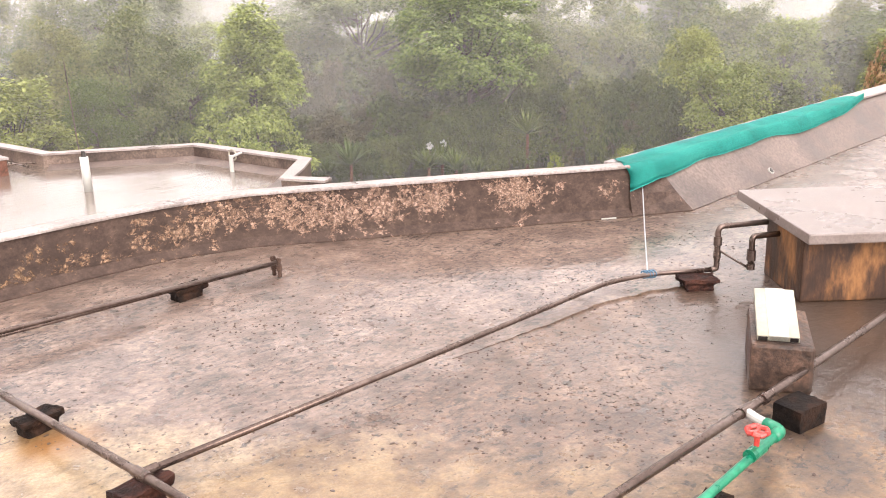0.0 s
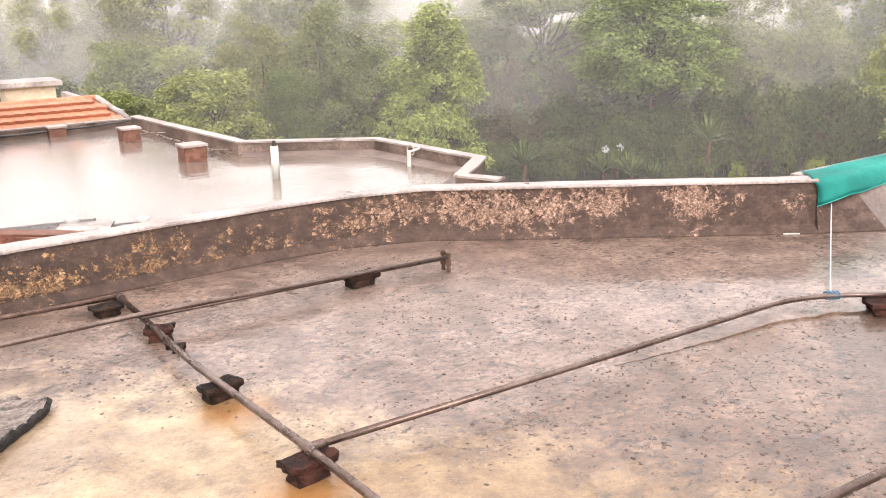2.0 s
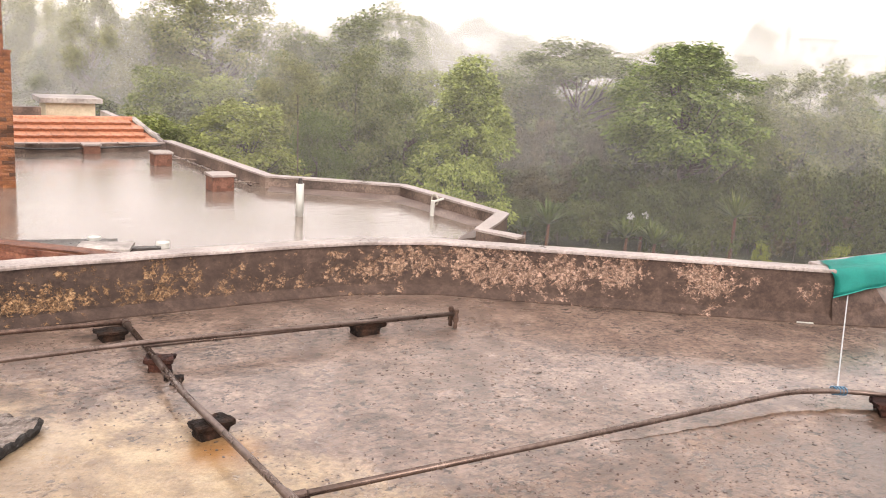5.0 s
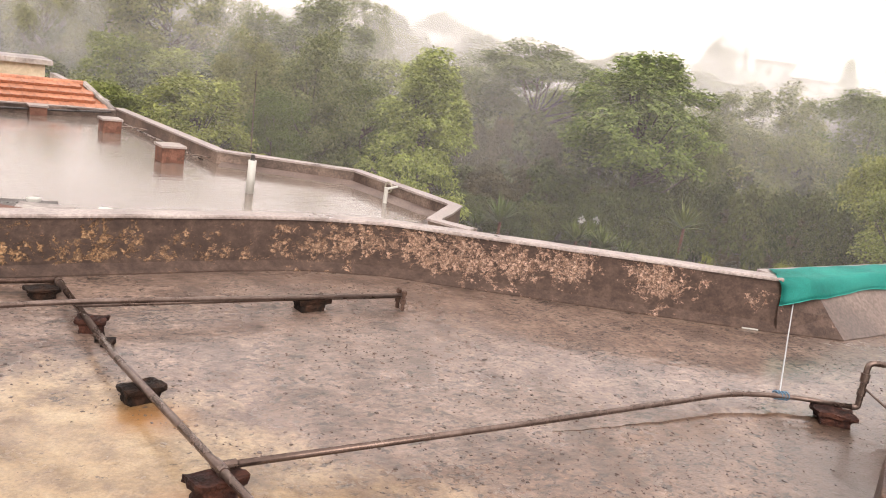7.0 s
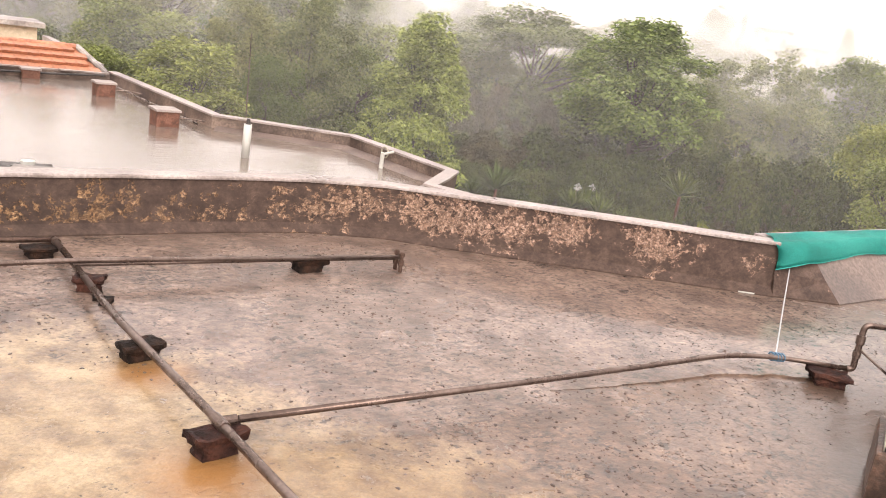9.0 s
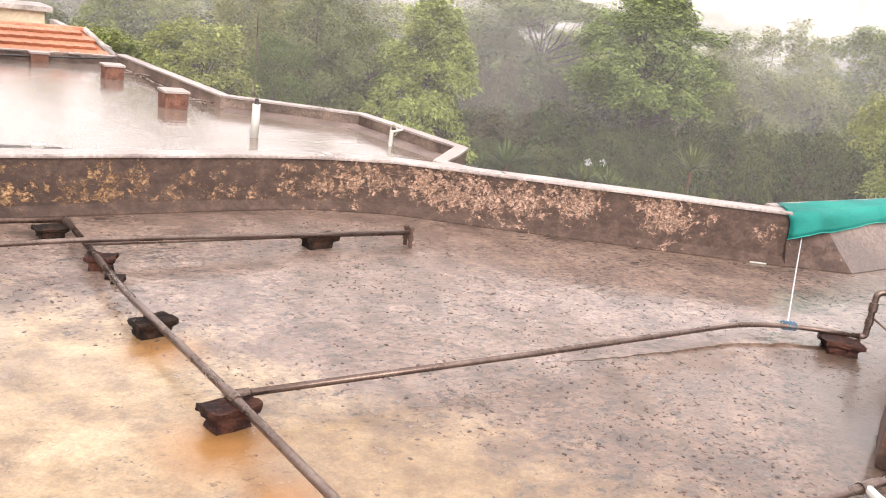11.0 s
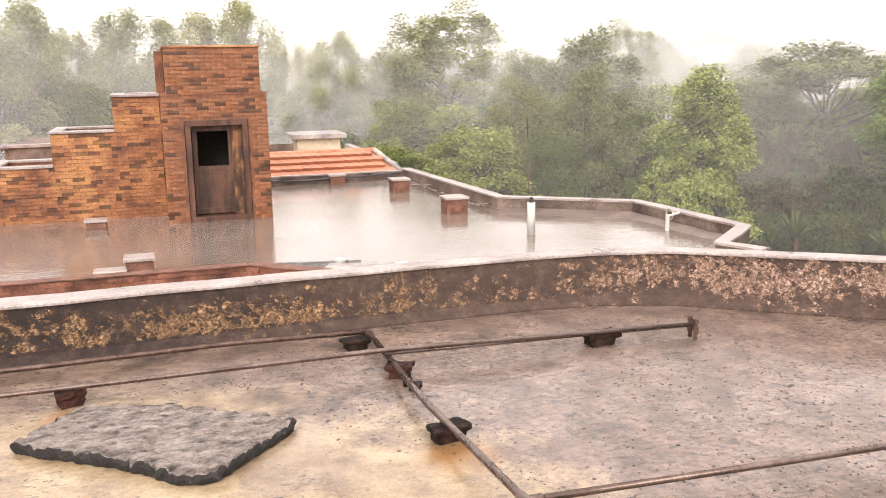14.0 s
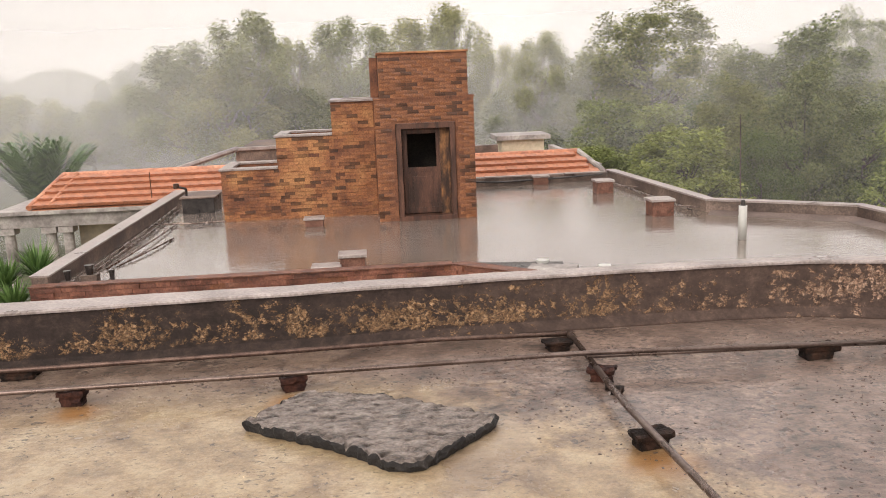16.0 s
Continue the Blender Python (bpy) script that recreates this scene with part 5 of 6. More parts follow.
part("body", boxed(-0.42, 0.35, -0.5, 0.5, 0, 0.42, 0.02), M_BLACK, cis)
part("lid", boxed(-0.47, 0.4, -0.55, 0.55, 0.422, 0.46, 0.012), M_PARA, cis)
part("pipe", tubed([(-0.35, -0.2, 0.46), (-0.35, -0.2, 0.64), (-0.55, -0.25, 0.7)], 0.03, 8, 0.05), M_BLACK, cis)
part("float_valve", tubed([(-0.57, -0.25, 0.66), (-0.57, -0.25, 0.78)], 0.07, 10), M_RUST, cis)

# boards and caps by the light well
for x, y, lx, ly, turn, mt, lb in ((2.0, 12.9, 1.7, 0.5, -12, M_BLACK, "black wet board lying by the light well"), (2.6, 12.45, 0.75, 0.5, -22, M_CONC, "grey flat sheet lying by the light well"), (3.1, 12.3, 0.5, 0.16, -12, M_BLACK, "black wet board lying by the light well")):
    ob = tagged(part("board", boxed(-lx / 2, lx / 2, -ly / 2, ly / 2, 0, 0.045, 0.006), mt), lb, "board", "boards by the light well")
    ob.matrix_basis = pose(x, y, LOW - 0.012 + (0.03 if mt is M_CONC else 0), 0, 0, turn)
for x, y in ((3.4, 12.35), (2.55, 12.98)):
    tagged(part("round_drain_cover", tubed([(x, y, LOW - 0.06), (x, y, LOW + 0.06), (x, y, LOW + 0.061), (x, y, LOW + 0.075)], 0.1, 14), M_WHITE), "round white drain cover in the water", "drain cover")
for i, (x, y) in enumerate(((6.2, 17.3), (5.95, 20.9))):
    tagged(part("conduit", tubed([(x - 0.1, y, LOW + 0.12), (x + 0.25, y - 0.05, LOW + 0.13), (x + 0.55, y - 0.1, LOW + 0.1)], 0.014, 8), M_PIPE), "short conduit from the vent box to the parapet", "conduit", "conduits on the lower roof")
tagged(part("conduit", tubed([(6.5, 17.0, LOW + 0.08), (6.3, 20.0, LOW + 0.08), (6.15, 23.1, LOW + 0.08)], 0.02, 8, 0.5), M_PIPE), "grey conduit along the east parapet", "conduit", "conduits on the lower roof")
tagged(part("paper_scrap", boxed(-0.07, 0.07, -0.025, 0.025, 0, 0.012, 0.003, pose(6.35, 3.58, 0.002, 0, 0, -35)), M_WHITE), "small white scrap at the parapet's foot", "scrap")
tagged(part("pebble", block_mesh(31, 0.1, 0.06, 0.03), M_BLOCK), "dark lump of rubble on the roof", "rubble").matrix_basis = pose(1.33, 4.28, 0, 0, 0, 60)
tagged(part("pebble", block_mesh(32, 0.16, 0.05, 0.02), M_BLOCK), "dark lump of rubble on the roof", "rubble").matrix_basis = pose(1.31, 4.4, 0, 0, 0, 75)
hoop = [(9.05 + 0.0, 13.75 + 0.12 * math.cos(t), LOW + 0.26 + 0.1 * math.sin(t)) for t in (math.pi * i / 8 - 0.3 for i in range(13))]
tagged(part("hose_loop", tubed(hoop, 0.016, 8), M_BEIGE), "loop of pale hose over the parapet", "hose")


# drain outlet in the cement slope, bits along the north parapet
outlet = thing("drain_outlet", "black drain outlet with a white rim in the cement slope", "drain", (8.8, 3.19, 0.07))
lie = Matrix.Rotation(radians(48), 4, "X")
part("rim", tubed([lie @ Vector((0, 0, -0.03)), lie @ Vector((0, 0, 0.012))], 0.038, 16), M_WHITE, outlet, "white plastic rim")
part("bore", tubed([lie @ Vector((0, 0, 0.0)), lie @ Vector((0, 0, 0.015))], 0.027, 14), M_BLACK, outlet, "black open bore")
brick_box(4.45, 23.0, 0.4, 0.3, 0.26, "small brick vent box before the tiled roof")
tagged(part("conduit", tubed([(2.2, 23.1, LOW + 0.16), (3.4, 23.05, LOW + 0.1), (5.0, 23.05, LOW + 0.14), (6.2, 23.0, LOW + 0.2)], 0.028, 8, 0.3), M_BLACK), "black pipe along the parapet before the tiled roof", "conduit", "conduits on the lower roof")
for x, turn in ((2.5, 12), (3.1, -20), (5.3, 8)):
    tagged(part("tile_scrap", boxed(-0.16, 0.16, -0.08, 0.08, 0, 0.03, 0.004), M_CAP), "pale broken tile lying on the parapet", "tile").matrix_basis = pose(x, 23.14, LOW + 0.232, 0, 0, turn)


# ---- loose grit on the roof: small flat crumbs, thick in some stretches and absent in others ----
rg = random.Random(77)
vs, fs = [], []
for _ in range(42000):
    x, y = rg.uniform(-3.2, 6.6), rg.uniform(0.5, 5.3)
    growth = 0.6 * x + 0.45 * y < 2.2 and y < 4.5
    crowd = 0.6 * noise.noise((x * 0.8, y * 0.8, 21)) + 0.35 * noise.noise((x * 2.6, y * 2.6, 3))
    if crowd < rg.uniform(-0.35, 1.0) + (0.45 if growth else 0.0):
        continue
    if y > 5.35 - max(0, x - 3.4) * 0.72 or (-1.05 < x < 0.65 and 3.3 < y < 4.6) or (x > 3.6 and y < 1.5):
        continue
    r = 0.004 + 0.012 * rg.random() ** 2.0
    h, n, turn, thin = rg.uniform(0.0015, 0.2 * r + 0.0025), rg.choice((5, 6, 7)), rg.uniform(0, 6), rg.uniform(0.45, 1.0)
    k = len(vs)
    ring = [(r * rg.uniform(0.65, 1.25), 2 * math.pi * j / n) for j in range(n)]
    for up, small in ((-0.001, 1.0), (h, 0.62)):
        for q, t in ring:
            u, v = q * small * math.cos(t), q * small * thin * math.sin(t)
            vs.append((x + u * math.cos(turn) - v * math.sin(turn), y + u * math.sin(turn) + v * math.cos(turn), up * rg.uniform(0.7, 1.2)))
    fs += [(k + j, k + (j + 1) % n, k + n + (j + 1) % n, k + n + j) for j in range(n)] + [tuple(range(k + n, k + 2 * n))]
me = bpy.data.meshes.new("roof_grit")
me.from_pydata(vs, [], fs)
me.materials.append(M_GRIT)
tagged(new("roof_grit", me), "dark wet grit scattered over the cement roof", "grit", kind="stuff")

tagged(part("pole", tubed([(-6.15, 23.7, GROUND), (-6.15, 23.7, -0.35)], 0.013, 8), M_RUST), "thin rusty pole standing before the tiled roof", "pole")
tagged(part("pole", tubed([(7.53, 16.95, GROUND), (7.52, 16.95, -0.8), (7.48, 16.95, 0.9)], 0.011, 8), M_PARA), "thin dark pole standing beside the lower roof", "pole")


# ---- plants ----
def leaf(bm, p, d, n, ln, wd):
    """One leaf: a pointed blade folded along its rib."""
    s = d.cross(n).normalized()
    a = bm.verts.new(p)
    b = bm.verts.new(p + d * ln * 0.5 + s * wd * 0.5 + n * wd * 0.12)
    c = bm.verts.new(p + d * ln - n * ln * 0.12)
    e = bm.verts.new(p + d * ln * 0.5 - s * wd * 0.5 + n * wd * 0.12)
    bm.faces.new((a, b, c))
    bm.faces.new((a, c, e))


def rand_unit(rg):
    while True:
        v = Vector((rg.uniform(-1, 1), rg.uniform(-1, 1), rg.uniform(-1, 1)))
        if 0.05 < v.length < 1:
            return v.normalized()


def make_tree(seed, height, radius, leafmat, barkmat=M_BARK, clumps=110, per=42, size=0.2, shape="tall", clump_r=0.55, stem=0.11, low=0.2, droop=0.35, hang=0.75):
    """A tree: trunk with limbs, and a crown of leaf clumps at the limbs' ends. Stands at the origin."""
    rg = random.Random(seed)
    tree = thing("shrub" if shape == "bush" else "tree", "tree", "tree")
    tr = bmesh.new()
    fork = height * (0.3 if shape != "flat" else 0.45)
    lean = Vector((rg.uniform(-0.06, 0.06), rg.uniform(-0.06, 0.06), 0)) * height
    tube(tr, [(0, 0, -0.3), lean * 0.3 + Vector((0, 0, fork * 0.6)), lean * 0.6 + Vector((0, 0, fork)), lean + Vector((0, 0, height * 0.8))], stem * height / 7, 8, 0.02)
    spots = []
    # the crown is a cluster of lobes, the leaf clumps sit on their outsides
    lobes = []
    count = {"flat": 16, "bush": 9, "open": 14}.get(shape, 20)
    for i in range(count):
        a = i * 2.4 + rg.uniform(-0.5, 0.5)
        f = (i + 0.5) / count
        if shape == "flat":
            k = f ** 0.5
            c = Vector((math.cos(a) * k * radius * 0.85, math.sin(a) * k * radius * 0.85, height * (0.88 - 0.2 * k * k + rg.uniform(-0.05, 0.05))))
            r = Vector((0.3, 0.3, 0.1)) * radius * rg.uniform(0.8, 1.2)
        elif shape == "bush":
            k = 0.75 * (1 - f * 0.8)
            c = Vector((math.cos(a) * k * radius, math.sin(a) * k * radius, height * (0.15 + 0.62 * f)))
            r = Vector((0.42, 0.42, 0.34)) * radius * rg.uniform(0.8, 1.15)
        elif shape == "open":
            k = 0.75 * math.sin((0.3 + 0.6 * f) * math.pi)
            c = Vector((math.cos(a) * k * radius, math.sin(a) * k * radius, height * (0.42 + 0.5 * f)))
            r = Vector((0.26, 0.26, 0.34)) * radius * rg.uniform(0.7, 1.2)
        else:
            if shape == "tall":
                k = 0.72 * (1 - f) ** 0.55 * (0.75 + 0.25 * min(1, f / 0.2))
            else:
                k = 0.75 * math.sqrt(max(0.0, 1 - (max(0.0, f - 0.25) / 0.78) ** 2))
            k *= rg.uniform(0.75, 1.1)
            c = Vector((math.cos(a) * k * radius, math.sin(a) * k * radius, height * (low + (0.88 - low) * f + rg.uniform(-0.02, 0.02))))
            r = Vector((0.4, 0.4, 0.36)) * radius * rg.uniform(0.75, 1.15) * (1.0 if f < 0.75 else 0.8)
        lobes.append((c, r))
    for i in range(clumps):
        c, r = lobes[i % count]
        v = rand_unit(rg)
        if v.z < -0.35:
            v.z *= -0.5
        k = rg.uniform(0.72, 1.0)
        p = c + Vector((v.x * r.x, v.y * r.y, v.z * r.z)) * k
        p.z = min(p.z, height)
        spots.append(p + lean * 0.8 * p.z / height)
    for p in spots[:: {"open": 3, "flat": 12}.get(shape, 5)]:
        q = lean * 0.6 + Vector((0, 0, min(p.z * 0.7, height * 0.75)))
        if shape == "flat":
            q.z = height * rg.uniform(0.4, 0.74)
        mid = q.lerp(p, 0.55) + Vector((0, 0, -0.06 * height * rg.random()))
        tube(tr, [q, mid, p], stem * 0.3 * height / 7, 5, 0.012)
    part("trunk", tr, barkmat, tree)
    cr = bmesh.new()
    for p in spots:
        out = (p - Vector((lean.x * 0.5, lean.y * 0.5, height * 0.45))).normalized()
        cs = clump_r * 0.75 * rg.uniform(0.6, 1.3)
        for j in range(per):
            v = rand_unit(rg)
            o = p + Vector((v.x, v.y, v.z * hang)) * cs * rg.random() ** 0.4
            n = (out * 0.4 + Vector((0, 0, 0.9)) + rand_unit(rg) * 0.75).normalized()
            d = (rand_unit(rg) + out * 0.5 - Vector((0, 0, droop))).normalized()
            d = (d - n * d.dot(n)).normalized()
            k = size * rg.uniform(0.6, 1.3)
            leaf(cr, o, d, n, k, k * 0.55)
    part("crown", cr, leafmat, tree)
    return tree


def at_bearing(az, dist):
    return math.sin(radians(az)) * dist - 0.1, math.cos(radians(az)) * dist - 0.66


def ground_at(x, y):
    far = max(0.0, math.hypot(x, y) - 45)
    return GROUND + 0.5 * noise.noise((x * 0.06, y * 0.06, 0)) * min(1, far / 10) + min(far * 0.035, 5.5) * (1 + 0.5 * noise.noise((x * 0.012, y * 0.012, 3)))


KINDS = {
    "tall": make_tree(1, 7.0, 2.3, L_GREEN, clumps=330, per=85, size=0.155, clump_r=0.5, low=0.14),
    "tall_b": make_tree(2, 7.0, 2.5, L_GREEN, clumps=330, per=85, size=0.155, clump_r=0.5, low=0.42),
    "full": make_tree(3, 7.0, 2.6, L_GREY, clumps=210, per=100, size=0.165, shape="round", clump_r=0.75),
    "olive": make_tree(4, 6.0, 2.3, L_OLIVE, clumps=200, per=64, size=0.19, shape="round", clump_r=0.65),
    "flat": make_tree(5, 8.0, 3.2, L_GREY, clumps=190, per=80, size=0.17, shape="flat", clump_r=0.7),
    "open": make_tree(6, 8.0, 2.2, L_EUC, M_PALEBARK, clumps=130, per=110, size=0.15, shape="open", clump_r=0.62, droop=1.3, hang=1.5),
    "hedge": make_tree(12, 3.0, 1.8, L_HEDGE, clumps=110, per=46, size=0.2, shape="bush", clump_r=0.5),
    "broad": make_tree(13, 7.0, 3.0, L_GREY, clumps=270, per=75, size=0.15, shape="round", clump_r=0.6, low=0.35),
    "dark": make_tree(7, 7.0, 2.7, L_DARK, clumps=210, per=90, size=0.165, shape="round", clump_r=0.75),
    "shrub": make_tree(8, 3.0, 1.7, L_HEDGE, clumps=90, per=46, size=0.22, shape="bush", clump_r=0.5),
    "thicket": make_tree(9, 3.4, 1.6, L_TWIG, clumps=90, per=46, size=0.2, shape="bush", clump_r=0.5),
    "rose": make_tree(11, 5.0, 1.8, L_ROSE, clumps=110, per=40, size=0.2, shape="round", clump_r=0.5),
    "lime": make_tree(10, 2.2, 1.4, L_LIME, clumps=60, per=36, size=0.16, shape="bush", clump_r=0.35),
}
HIGH = {"tall": 7.0, "tall_b": 7.0, "full": 7.0, "olive": 6.0, "flat": 8.0, "open": 8.0, "hedge": 3.0, "broad": 7.0, "dark": 7.0, "rose": 5.0, "shrub": 3.0, "thicket": 3.4, "lime": 2.2}
WIDTH = {"tall": 4.1, "tall_b": 4.4, "full": 5.4, "olive": 4.8, "flat": 6.6, "open": 5.0, "hedge": 3.8, "broad": 6.2, "dark": 5.6, "rose": 3.8, "shrub": 3.6, "thicket": 3.4, "lime": 3.0}
LABELS = {"tall": "tall bright green broad-leaved tree, wet with rain", "tall_b": "tall bright green broad-leaved tree, wet with rain",
          "full": "grey-green bushy tree blurred by the rain", "olive": "rounded olive green tree at the garden's edge",
          "flat": "flat-topped umbrella tree with a sparse crown", "open": "thin feathery tree with a pale trunk",
          "dark": "dense dark green tree in the garden", "hedge": "green hedge bush below the trees, leaves darkened as shade", "broad": "broad grey-green tree with an open branching crown", "rose": "tree with dry pinkish leaves beyond the roof",
          "shrub": "green shrub under the trees, leaves darkened as shade",
          "thicket": "brown leafless thicket under the trees", "lime": "low yellow-green shrub at the thicket's edge"}
used = set()


def plant(kind, az, dist, top, width, turn=None):
    """Puts a tree of that kind on a bearing, scaled to a top elevation and an angular width, in degrees."""
    x, y = at_bearing(az, dist)
    g = ground_at(x, y)
    h = 1.95 + dist * math.tan(radians(top)) - g
    sz = h / (HIGH[kind] * 1.03)
    sx = 2 * dist * math.tan(radians(width / 2)) / WIDTH[kind]
    m = pose(x, y, g, 0, 0, (az * 37) % 360 if turn is None else turn) @ Matrix.Diagonal((sx, sx, sz, 1))
    src = KINDS[kind]
    if kind in used:
        ob = copy_thing(src, m)
    else:
        src.matrix_basis = m
        used.add(kind)
        ob = src
    tagged(ob, LABELS[kind], "tree" if kind not in ("shrub", "thicket", "lime", "hedge") else "shrub", "shrubs under the trees" if kind in ("shrub", "thicket", "lime", "hedge") else "trees round the house")
    return ob


def copies_first(rows):
    """Copies are laid while the source still has unit scale, the source itself goes last."""
    last = {}
    for r in rows:
        last[r[0]] = r
    for r in rows:
        if last[r[0]] is not r:
            x, y = at_bearing(r[1], r[2])
            g = ground_at(x, y)
            h = 1.95 + r[2] * math.tan(radians(r[3])) - g
            sz, sx = h / (HIGH[r[0]] * 1.03), 2 * r[2] * math.tan(radians(r[4] / 2)) / WIDTH[r[0]]
            ob = copy_thing(KINDS[r[0]], pose(x, y, g, 0, 0, (r[1] * 37) % 360) @ Matrix.Diagonal((sx, sx, sz, 1)))
            shrub = r[0] in ("shrub", "thicket", "lime", "hedge")
            tagged(ob, LABELS[r[0]], "shrub" if shrub else "tree", "shrubs under the trees" if shrub else "trees round the house")
    for r in last.values():
        plant(*r)


TREES = [
    # kind, bearing, distance, top elevation, width
    ("tall", 33.7, 30, 0.6, 7.2), ("tall_b", 47.3, 33, 2.5, 9.4), ("olive", 64.0, 30, -3.9, 6.0), ("olive", 61.6, 35, -1.9, 4.6),
    ("broad", 54.6, 39, 1.0, 8.8), ("dark", 60.4, 45, 1.9, 7.4), ("full", 51.6, 37, -1.2, 4.4), ("olive", 57.4, 40, -1.6, 4.6),
    ("olive", 67.0, 38, -1.4, 6.0), ("full", 71.0, 44, -0.2, 7.0), ("olive", 74.0, 36, -2.0, 6.0), ("full", 78.0, 40, 0.0, 7.0),
    ("flat", 41.3, 43, 1.7, 12.0), ("full", 27.0, 33, 0.4, 6.6), ("full", 22.9, 37, -0.6, 6.0), ("olive", 19.8, 29.5, -3.1, 8.0),
    ("olive", 14.6, 30, -4.4, 6.2), ("dark", 24.6, 31, -3.4, 5.0), ("dark", 30.0, 34, -2.0, 5.4), ("broad", 18.0, 49.5, 4.3, 10.6), ("full", 26.8, 42, 2.6, 8.0), ("broad", 29.4, 60, 3.0, 5.0), ("full", 23.2, 43, 1.2, 5.6),
    ("rose", 73.2, 24, -1.0, 4.0), ("open", 11.1, 49, 2.6, 6.0), ("open", 5.6, 56, 4.6, 6.0), ("open", 2.4, 58, 3.8, 6.6), ("open", -1.6, 55, 3.9, 7.0),
    ("open", -7.3, 45, 4.6, 7.6), ("open", -11.2, 46, 2.7, 9.6), ("open", -4.4, 54, 2.8, 6.4), ("open", -9.2, 44, 1.4, 8.0), ("full", -5.0, 46, 0.0, 7.0), ("open", 8.4, 55, 1.8, 4.6),
    ("full", -14.5, 60, 0.0, 6.0), ("open", 3.5, 48, 1.0, 6.0), ("open", 14.6, 50, 1.4, 5.0),
    ("full", 36.9, 54, 0.4, 6.0), ("full", 44.5, 58, 0.0, 6.0), ("dark", 50.5, 46, -1.2, 6.0),
    ("broad", 51.7, 96, 3.1, 3.8), ("tall", 59.0, 95, 3.0, 1.7), ("flat", 34.6, 92, 2.4, 4.6), ("full", 31.5, 90, 2.0, 4.0),
    ("full", 46.0, 110, 1.6, 5.0), ("full", 63.0, 100, 1.6, 5.0), ("full", 67.5, 100, 1.8, 5.0), ("full", -18.0, 105, 1.3, 6.0), ("full", -23.0, 110, 1.0, 6.0), ("full", -13.0, 110, 1.7, 5.0), ("full", -28.0, 105, 1.0, 6.0),
]
# hedge below the eastern trees, shade in its dark leaf colour; brown thicket between the tall ones
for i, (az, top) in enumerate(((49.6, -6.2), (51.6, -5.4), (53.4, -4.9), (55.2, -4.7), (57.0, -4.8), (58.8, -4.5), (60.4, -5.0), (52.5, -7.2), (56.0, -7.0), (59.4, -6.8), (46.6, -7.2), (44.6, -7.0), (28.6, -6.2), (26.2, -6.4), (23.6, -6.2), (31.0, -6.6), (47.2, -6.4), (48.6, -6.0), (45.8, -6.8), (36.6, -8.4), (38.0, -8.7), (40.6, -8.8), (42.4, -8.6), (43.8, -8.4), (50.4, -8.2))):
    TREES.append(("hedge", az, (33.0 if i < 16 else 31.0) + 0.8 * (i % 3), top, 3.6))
for i, (az, top) in enumerate(((37.6, -3.4), (39.2, -2.6), (40.8, -2.9), (42.3, -3.2), (38.4, -5.4), (40.1, -5.2), (41.8, -5.6))):
    TREES.append(("thicket", az, 38.0 + 1.1 * (i % 3), top, 2.8))
rg = random.Random(5)
for i in range(24):
    az = 10 + i * 2.9 + rg.uniform(-0.7, 0.7)
    TREES.append((rg.choice(("full", "olive", "full", "dark")), az, rg.uniform(42, 53), rg.uniform(-2.2, -0.6), rg.uniform(5.5, 7.5)))
for i in range(42):
    TREES.append((rg.choice(("full", "flat", "full", "olive")), -34 + i * 2.75 + rg.uniform(-0.8, 0.8), rg.uniform(78, 108), rg.uniform(0.3, 1.5), rg.uniform(3.5, 6)))
for i in range(14):
    TREES.append((rg.choice(("open", "full")), -34 + i * 3.4 + rg.uniform(-0.7, 0.7), rg.uniform(50, 66), rg.uniform(-1.2, 0.6), rg.uniform(5, 7)))
for i in range(34):
    az = 9 + i * 2.1 + rg.uniform(-0.6, 0.6)
    TREES.append((rg.choice(("shrub", "thicket", "thicket")), az, rg.uniform(34, 38), rg.uniform(-7.4, -5.0), rg.uniform(4, 6)))
for i in range(16):
    TREES.append(("shrub", 12 + i * 4.2, rg.uniform(38, 42), rg.uniform(-4.6, -2.6), rg.uniform(5, 7)))
for i in range(9):
    TREES.append((rg.choice(("full", "flat", "full")), -32 + i * 4.4, rg.uniform(60, 78), rg.uniform(-1.5, 0.6), rg.uniform(5, 7)))
for i in range(14):
    TREES.append((rg.choice(("shrub", "thicket")), 39 + i * 2.6, rg.uniform(33.5, 35.5), rg.uniform(-7.2, -5.6), rg.uniform(4, 5.5)))
for az, d, top, w in ((53.3, 31, -10.0, 1.5), (57.8, 31, -9.5, 2.2), (62.6, 30, -8.8, 2.4), (70.0, 27, -5.4, 3.0), (66.4, 29, -7.8, 2.4)):
    TREES.append(("lime", az, d, top, w))
copies_first(TREES)


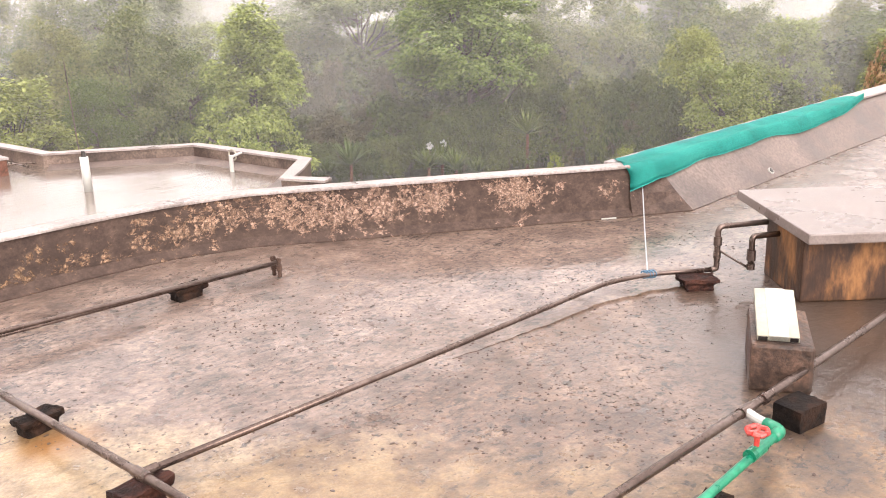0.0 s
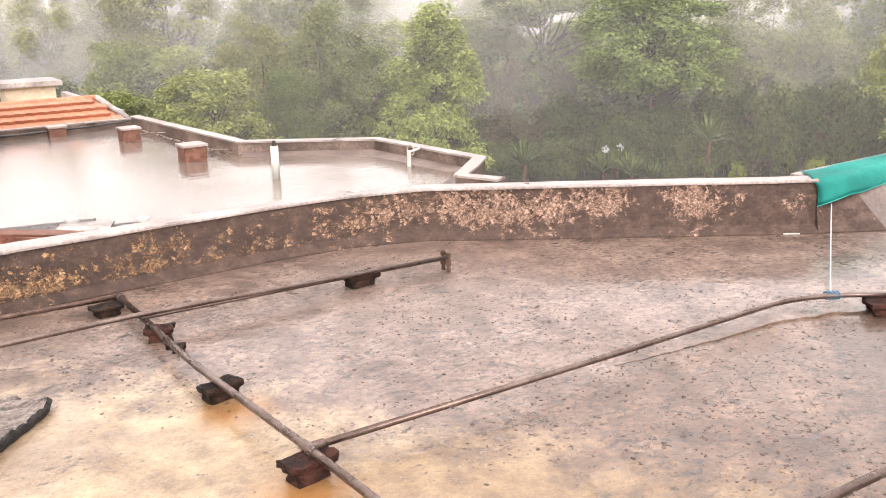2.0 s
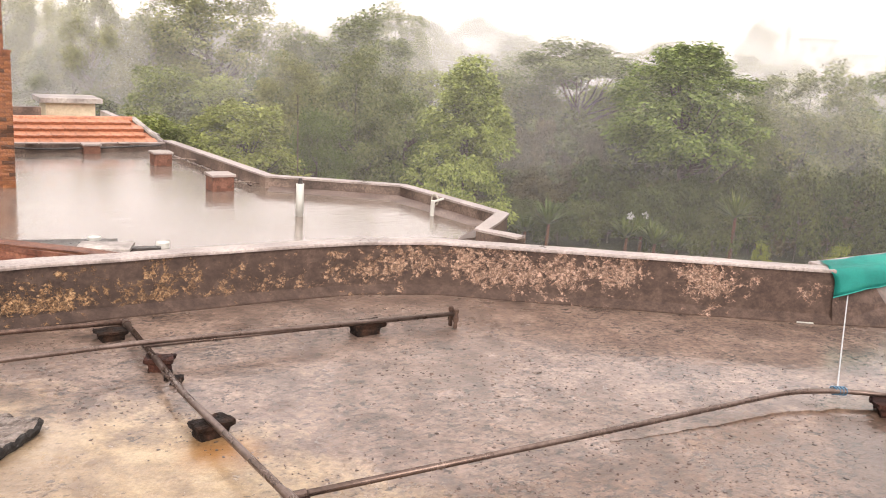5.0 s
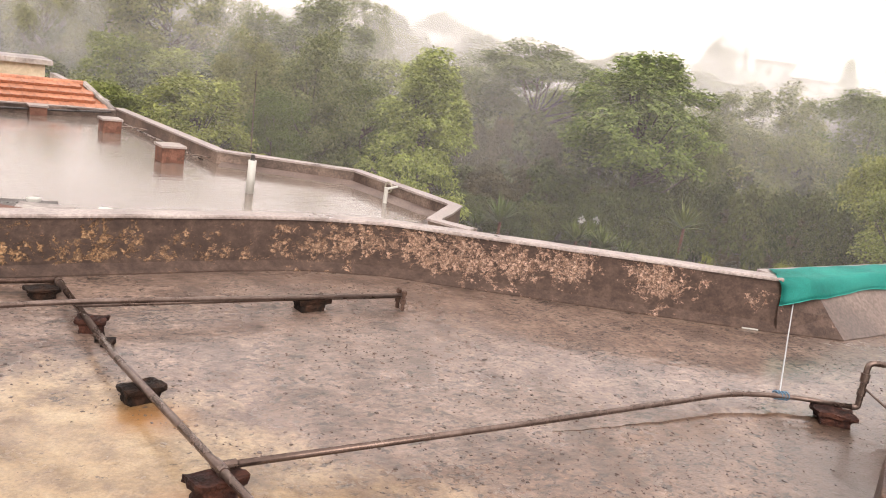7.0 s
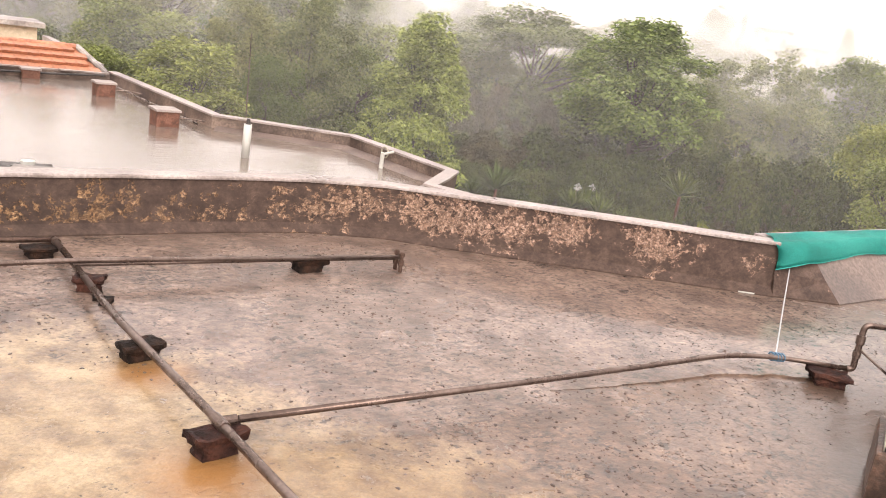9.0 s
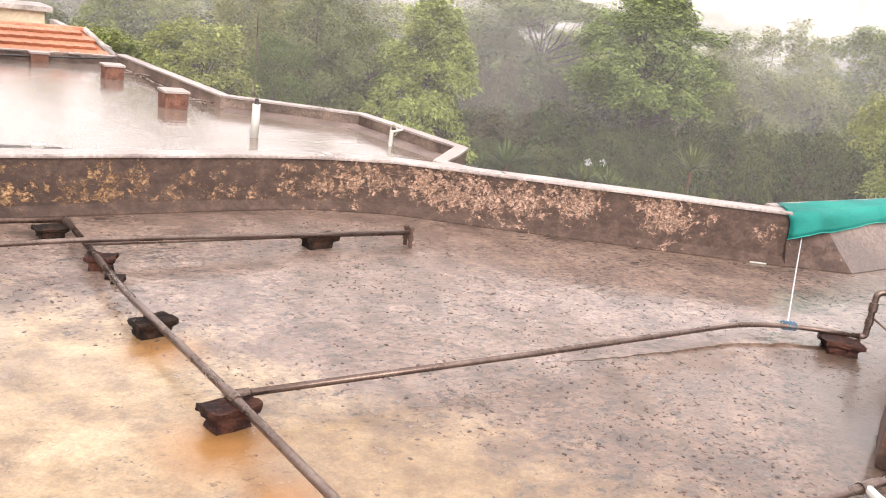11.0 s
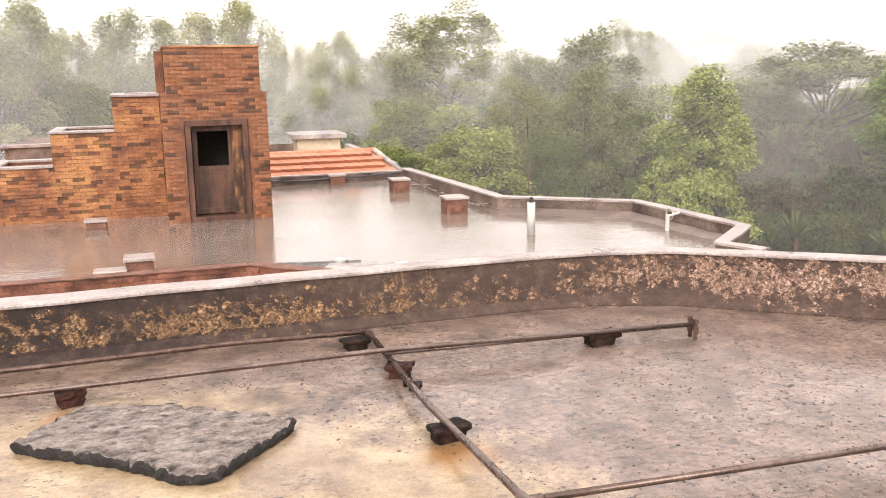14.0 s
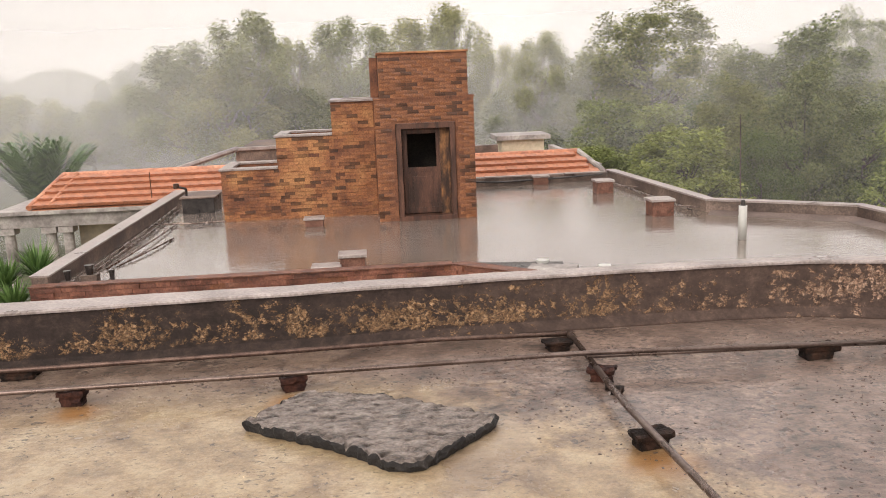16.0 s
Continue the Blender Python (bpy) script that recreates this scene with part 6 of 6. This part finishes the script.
def rosette(name, label, category, x, y, z, blades, ln, mat, seed, upright=0.5, wide=0.07):
    """A rosette of sword leaves."""
    rg = random.Random(seed)
    ob = thing(name, label, category, (x, y, z))
    bm = bmesh.new()
    for i in range(blades):
        a = i * 2.4 + rg.uniform(-0.2, 0.2)
        e = radians(rg.uniform(15, 85) * upright + 90 * (1 - upright) * rg.random())
        d = Vector((math.cos(a) * math.cos(e), math.sin(a) * math.cos(e), math.sin(e)))
        s = Vector((-math.sin(a), math.cos(a), 0))
        L = ln * rg.uniform(0.75, 1.1)
        pts = [Vector((0, 0, 0.05)), d * L * 0.5, d * L + Vector((0, 0, -L * 0.14 * math.cos(e)))]
        wd = (wide, wide * 1.2, 0.004)
        rows = [(bm.verts.new(p - s * w * 0.5), bm.verts.new(p + s * w * 0.5)) for p, w in zip(pts, wd)]
        for u, v in zip(rows, rows[1:]):
            bm.faces.new((u[0], u[1], v[1], v[0]))
    part("leaves", bm, mat, ob)
    return ob


for i, (az, d, s, el) in enumerate(((39.9, 29.5, 1.1, -10.6), (45.0, 29.6, 0.95, -11.0), (46.8, 29.2, 1.0, -11.2), (45.9, 30.2, 0.9, -10.8), (51.5, 30.6, 1.1, -9.0), (48.2, 29.8, 0.7, -11.4), (38.4, 30.0, 0.8, -11.2))):
    x, y = at_bearing(az, d)
    z = 1.95 + d * math.tan(radians(el))
    aga = rosette("agave", "spiky grey-green agave rosette at the thicket's edge", "agave", x, y, z, 60, s, L_AGAVE, i, 0.7, 0.09)
    part("stem", tubed([(0, 0, GROUND - z - 0.1), (0.02, 0, 0.08)], 0.07, 8, r1=0.05), M_WOOD, aga)
    if i in (1, 3):
        tagged(aga, "spiky agave rosette with a white flower head")
        bloom = bmesh.new()
        for k in range(26):
            d = rand_unit(rg)
            leaf(bloom, Vector((0.1, 0, s * 0.85)) + d * 0.03, d, d.orthogonal().normalized(), 0.13, 0.07)
        part("flower", bloom, M_WHITE, aga, "white flower head")
        part("stalk", tubed([(0, 0, 0.05), (0.1, 0, s * 0.85)], 0.012, 6), M_BARK, aga)
for i, (x, y, s) in enumerate(((-7.7, 19.2, 0.95), (-8.3, 18.9, 0.9), (-7.15, 18.7, 0.85), (-7.9, 18.2, 0.8), (-8.0, 16.6, 0.8), (-7.3, 16.2, 0.7))):
    top = (-2.2, -2.35, -2.5, -2.7, -3.1, -3.2)[i]
    yu = rosette("yucca", "spiky green yucca beside the veranda", "yucca", x, y, top, 130, s, L_PALM if i < 4 else L_LIME, 20 + i, 0.75, 0.05)
    part("stem", tubed([(0, 0, GROUND - top - 0.1), (0.03, 0, 0.08)], 0.09, 8, r1=0.06), M_BARK, yu)


def palm(label, x, y, z, fronds, ln, seed):
    """A palm: arching fronds with leaflets on both sides of the rib."""
    rg = random.Random(seed)
    ob = thing("palm", label, "palm", (x, y, z))
    part("trunk", tubed([(0, 0, GROUND - z), (0.05, 0, (GROUND - z) * 0.4), (0, 0, 0.1)], 0.16, 10, r1=0.12), M_BARK, ob)
    bm = bmesh.new()
    for i in range(fronds):
        a = i * 2.4 + rg.uniform(-0.2, 0.2)
        e = radians(rg.uniform(52, 89))
        L = ln * rg.uniform(0.8, 1.1)
        side = Vector((-math.sin(a), math.cos(a), 0))
        last = None
        for k in range(15):
            s = k / 14
            ee = e - s * s * radians(12)
            q = Vector((math.cos(a) * math.cos(ee), math.sin(a) * math.cos(ee), math.sin(ee)))
            p = q * (L / 14) + last if last is not None else Vector((0, 0, 0.1))
            if k > 1:
                for sg in (-1, 1):
                    d = (side * sg * 0.7 + q - Vector((0, 0, 0.1))).normalized()
                    leaf(bm, p, d, Vector((0, 0, 1)), 0.62 * L / 2.5 * (1.1 - 0.6 * abs(s - 0.4)), 0.17)
            last = p
    part("fronds", bm, L_PALM, ob)


palm("broad green palm behind the tiled house", -13.9, 37.2, -3.3, 70, 3.0, 40)
palm("low green palm beside the house", -17.0, 34.2, -4.1, 30, 2.6, 41)

# ---- pale houses on the far slope ----
for az, d, w, h, el in ((55.0, 104, 3.4, 2.4, 1.9), (57.0, 100, 4.0, 2.2, 1.15), (55.9, 97, 2.6, 1.8, 0.8)):
    x, y = at_bearing(az, d)
    top = 1.95 + d * math.tan(radians(el))
    far = thing("far_house", "pale far house fading in the rain", "house", (x, y, top - h), "houses on the far slope", turn=-az + 14)
    part("wall", boxed(-w / 2, w / 2, 0, 4, ground_at(x, y) - top + h - 0.5, h), M_FAR, far)
    part("roof", boxed(-w / 2 - 0.25, w / 2 + 0.25, -0.3, 4.3, h + 0.002, h + 0.22), M_CONC, far)
    for k in (-0.28, 0.24):
        win = part("window", boxed(k * w - 0.35, k * w + 0.35, -0.06, 0.02, h * 0.42, h * 0.78), M_WHITE, far)
        part("pane", boxed(k * w - 0.28, k * w + 0.28, -0.075, -0.062, h * 0.46, h * 0.74), M_DARK, win)

# ---- added sheets that stand in for rain haze between the trees ----
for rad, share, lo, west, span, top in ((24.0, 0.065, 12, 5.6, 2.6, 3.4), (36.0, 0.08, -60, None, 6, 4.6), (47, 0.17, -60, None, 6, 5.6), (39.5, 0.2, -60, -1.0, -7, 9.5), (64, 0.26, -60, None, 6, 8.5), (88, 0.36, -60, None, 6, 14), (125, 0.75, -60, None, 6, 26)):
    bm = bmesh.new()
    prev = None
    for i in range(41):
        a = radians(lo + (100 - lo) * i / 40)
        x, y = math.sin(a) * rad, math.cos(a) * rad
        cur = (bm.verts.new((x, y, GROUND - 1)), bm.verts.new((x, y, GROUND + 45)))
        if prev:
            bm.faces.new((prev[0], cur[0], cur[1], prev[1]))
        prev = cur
    ob = part("rain_veil", bm, haze_mat("rain_haze", share, top, west, span))
    tagged(ob, "thin white sheet that stands in for rain haze", "rain", kind="stuff")
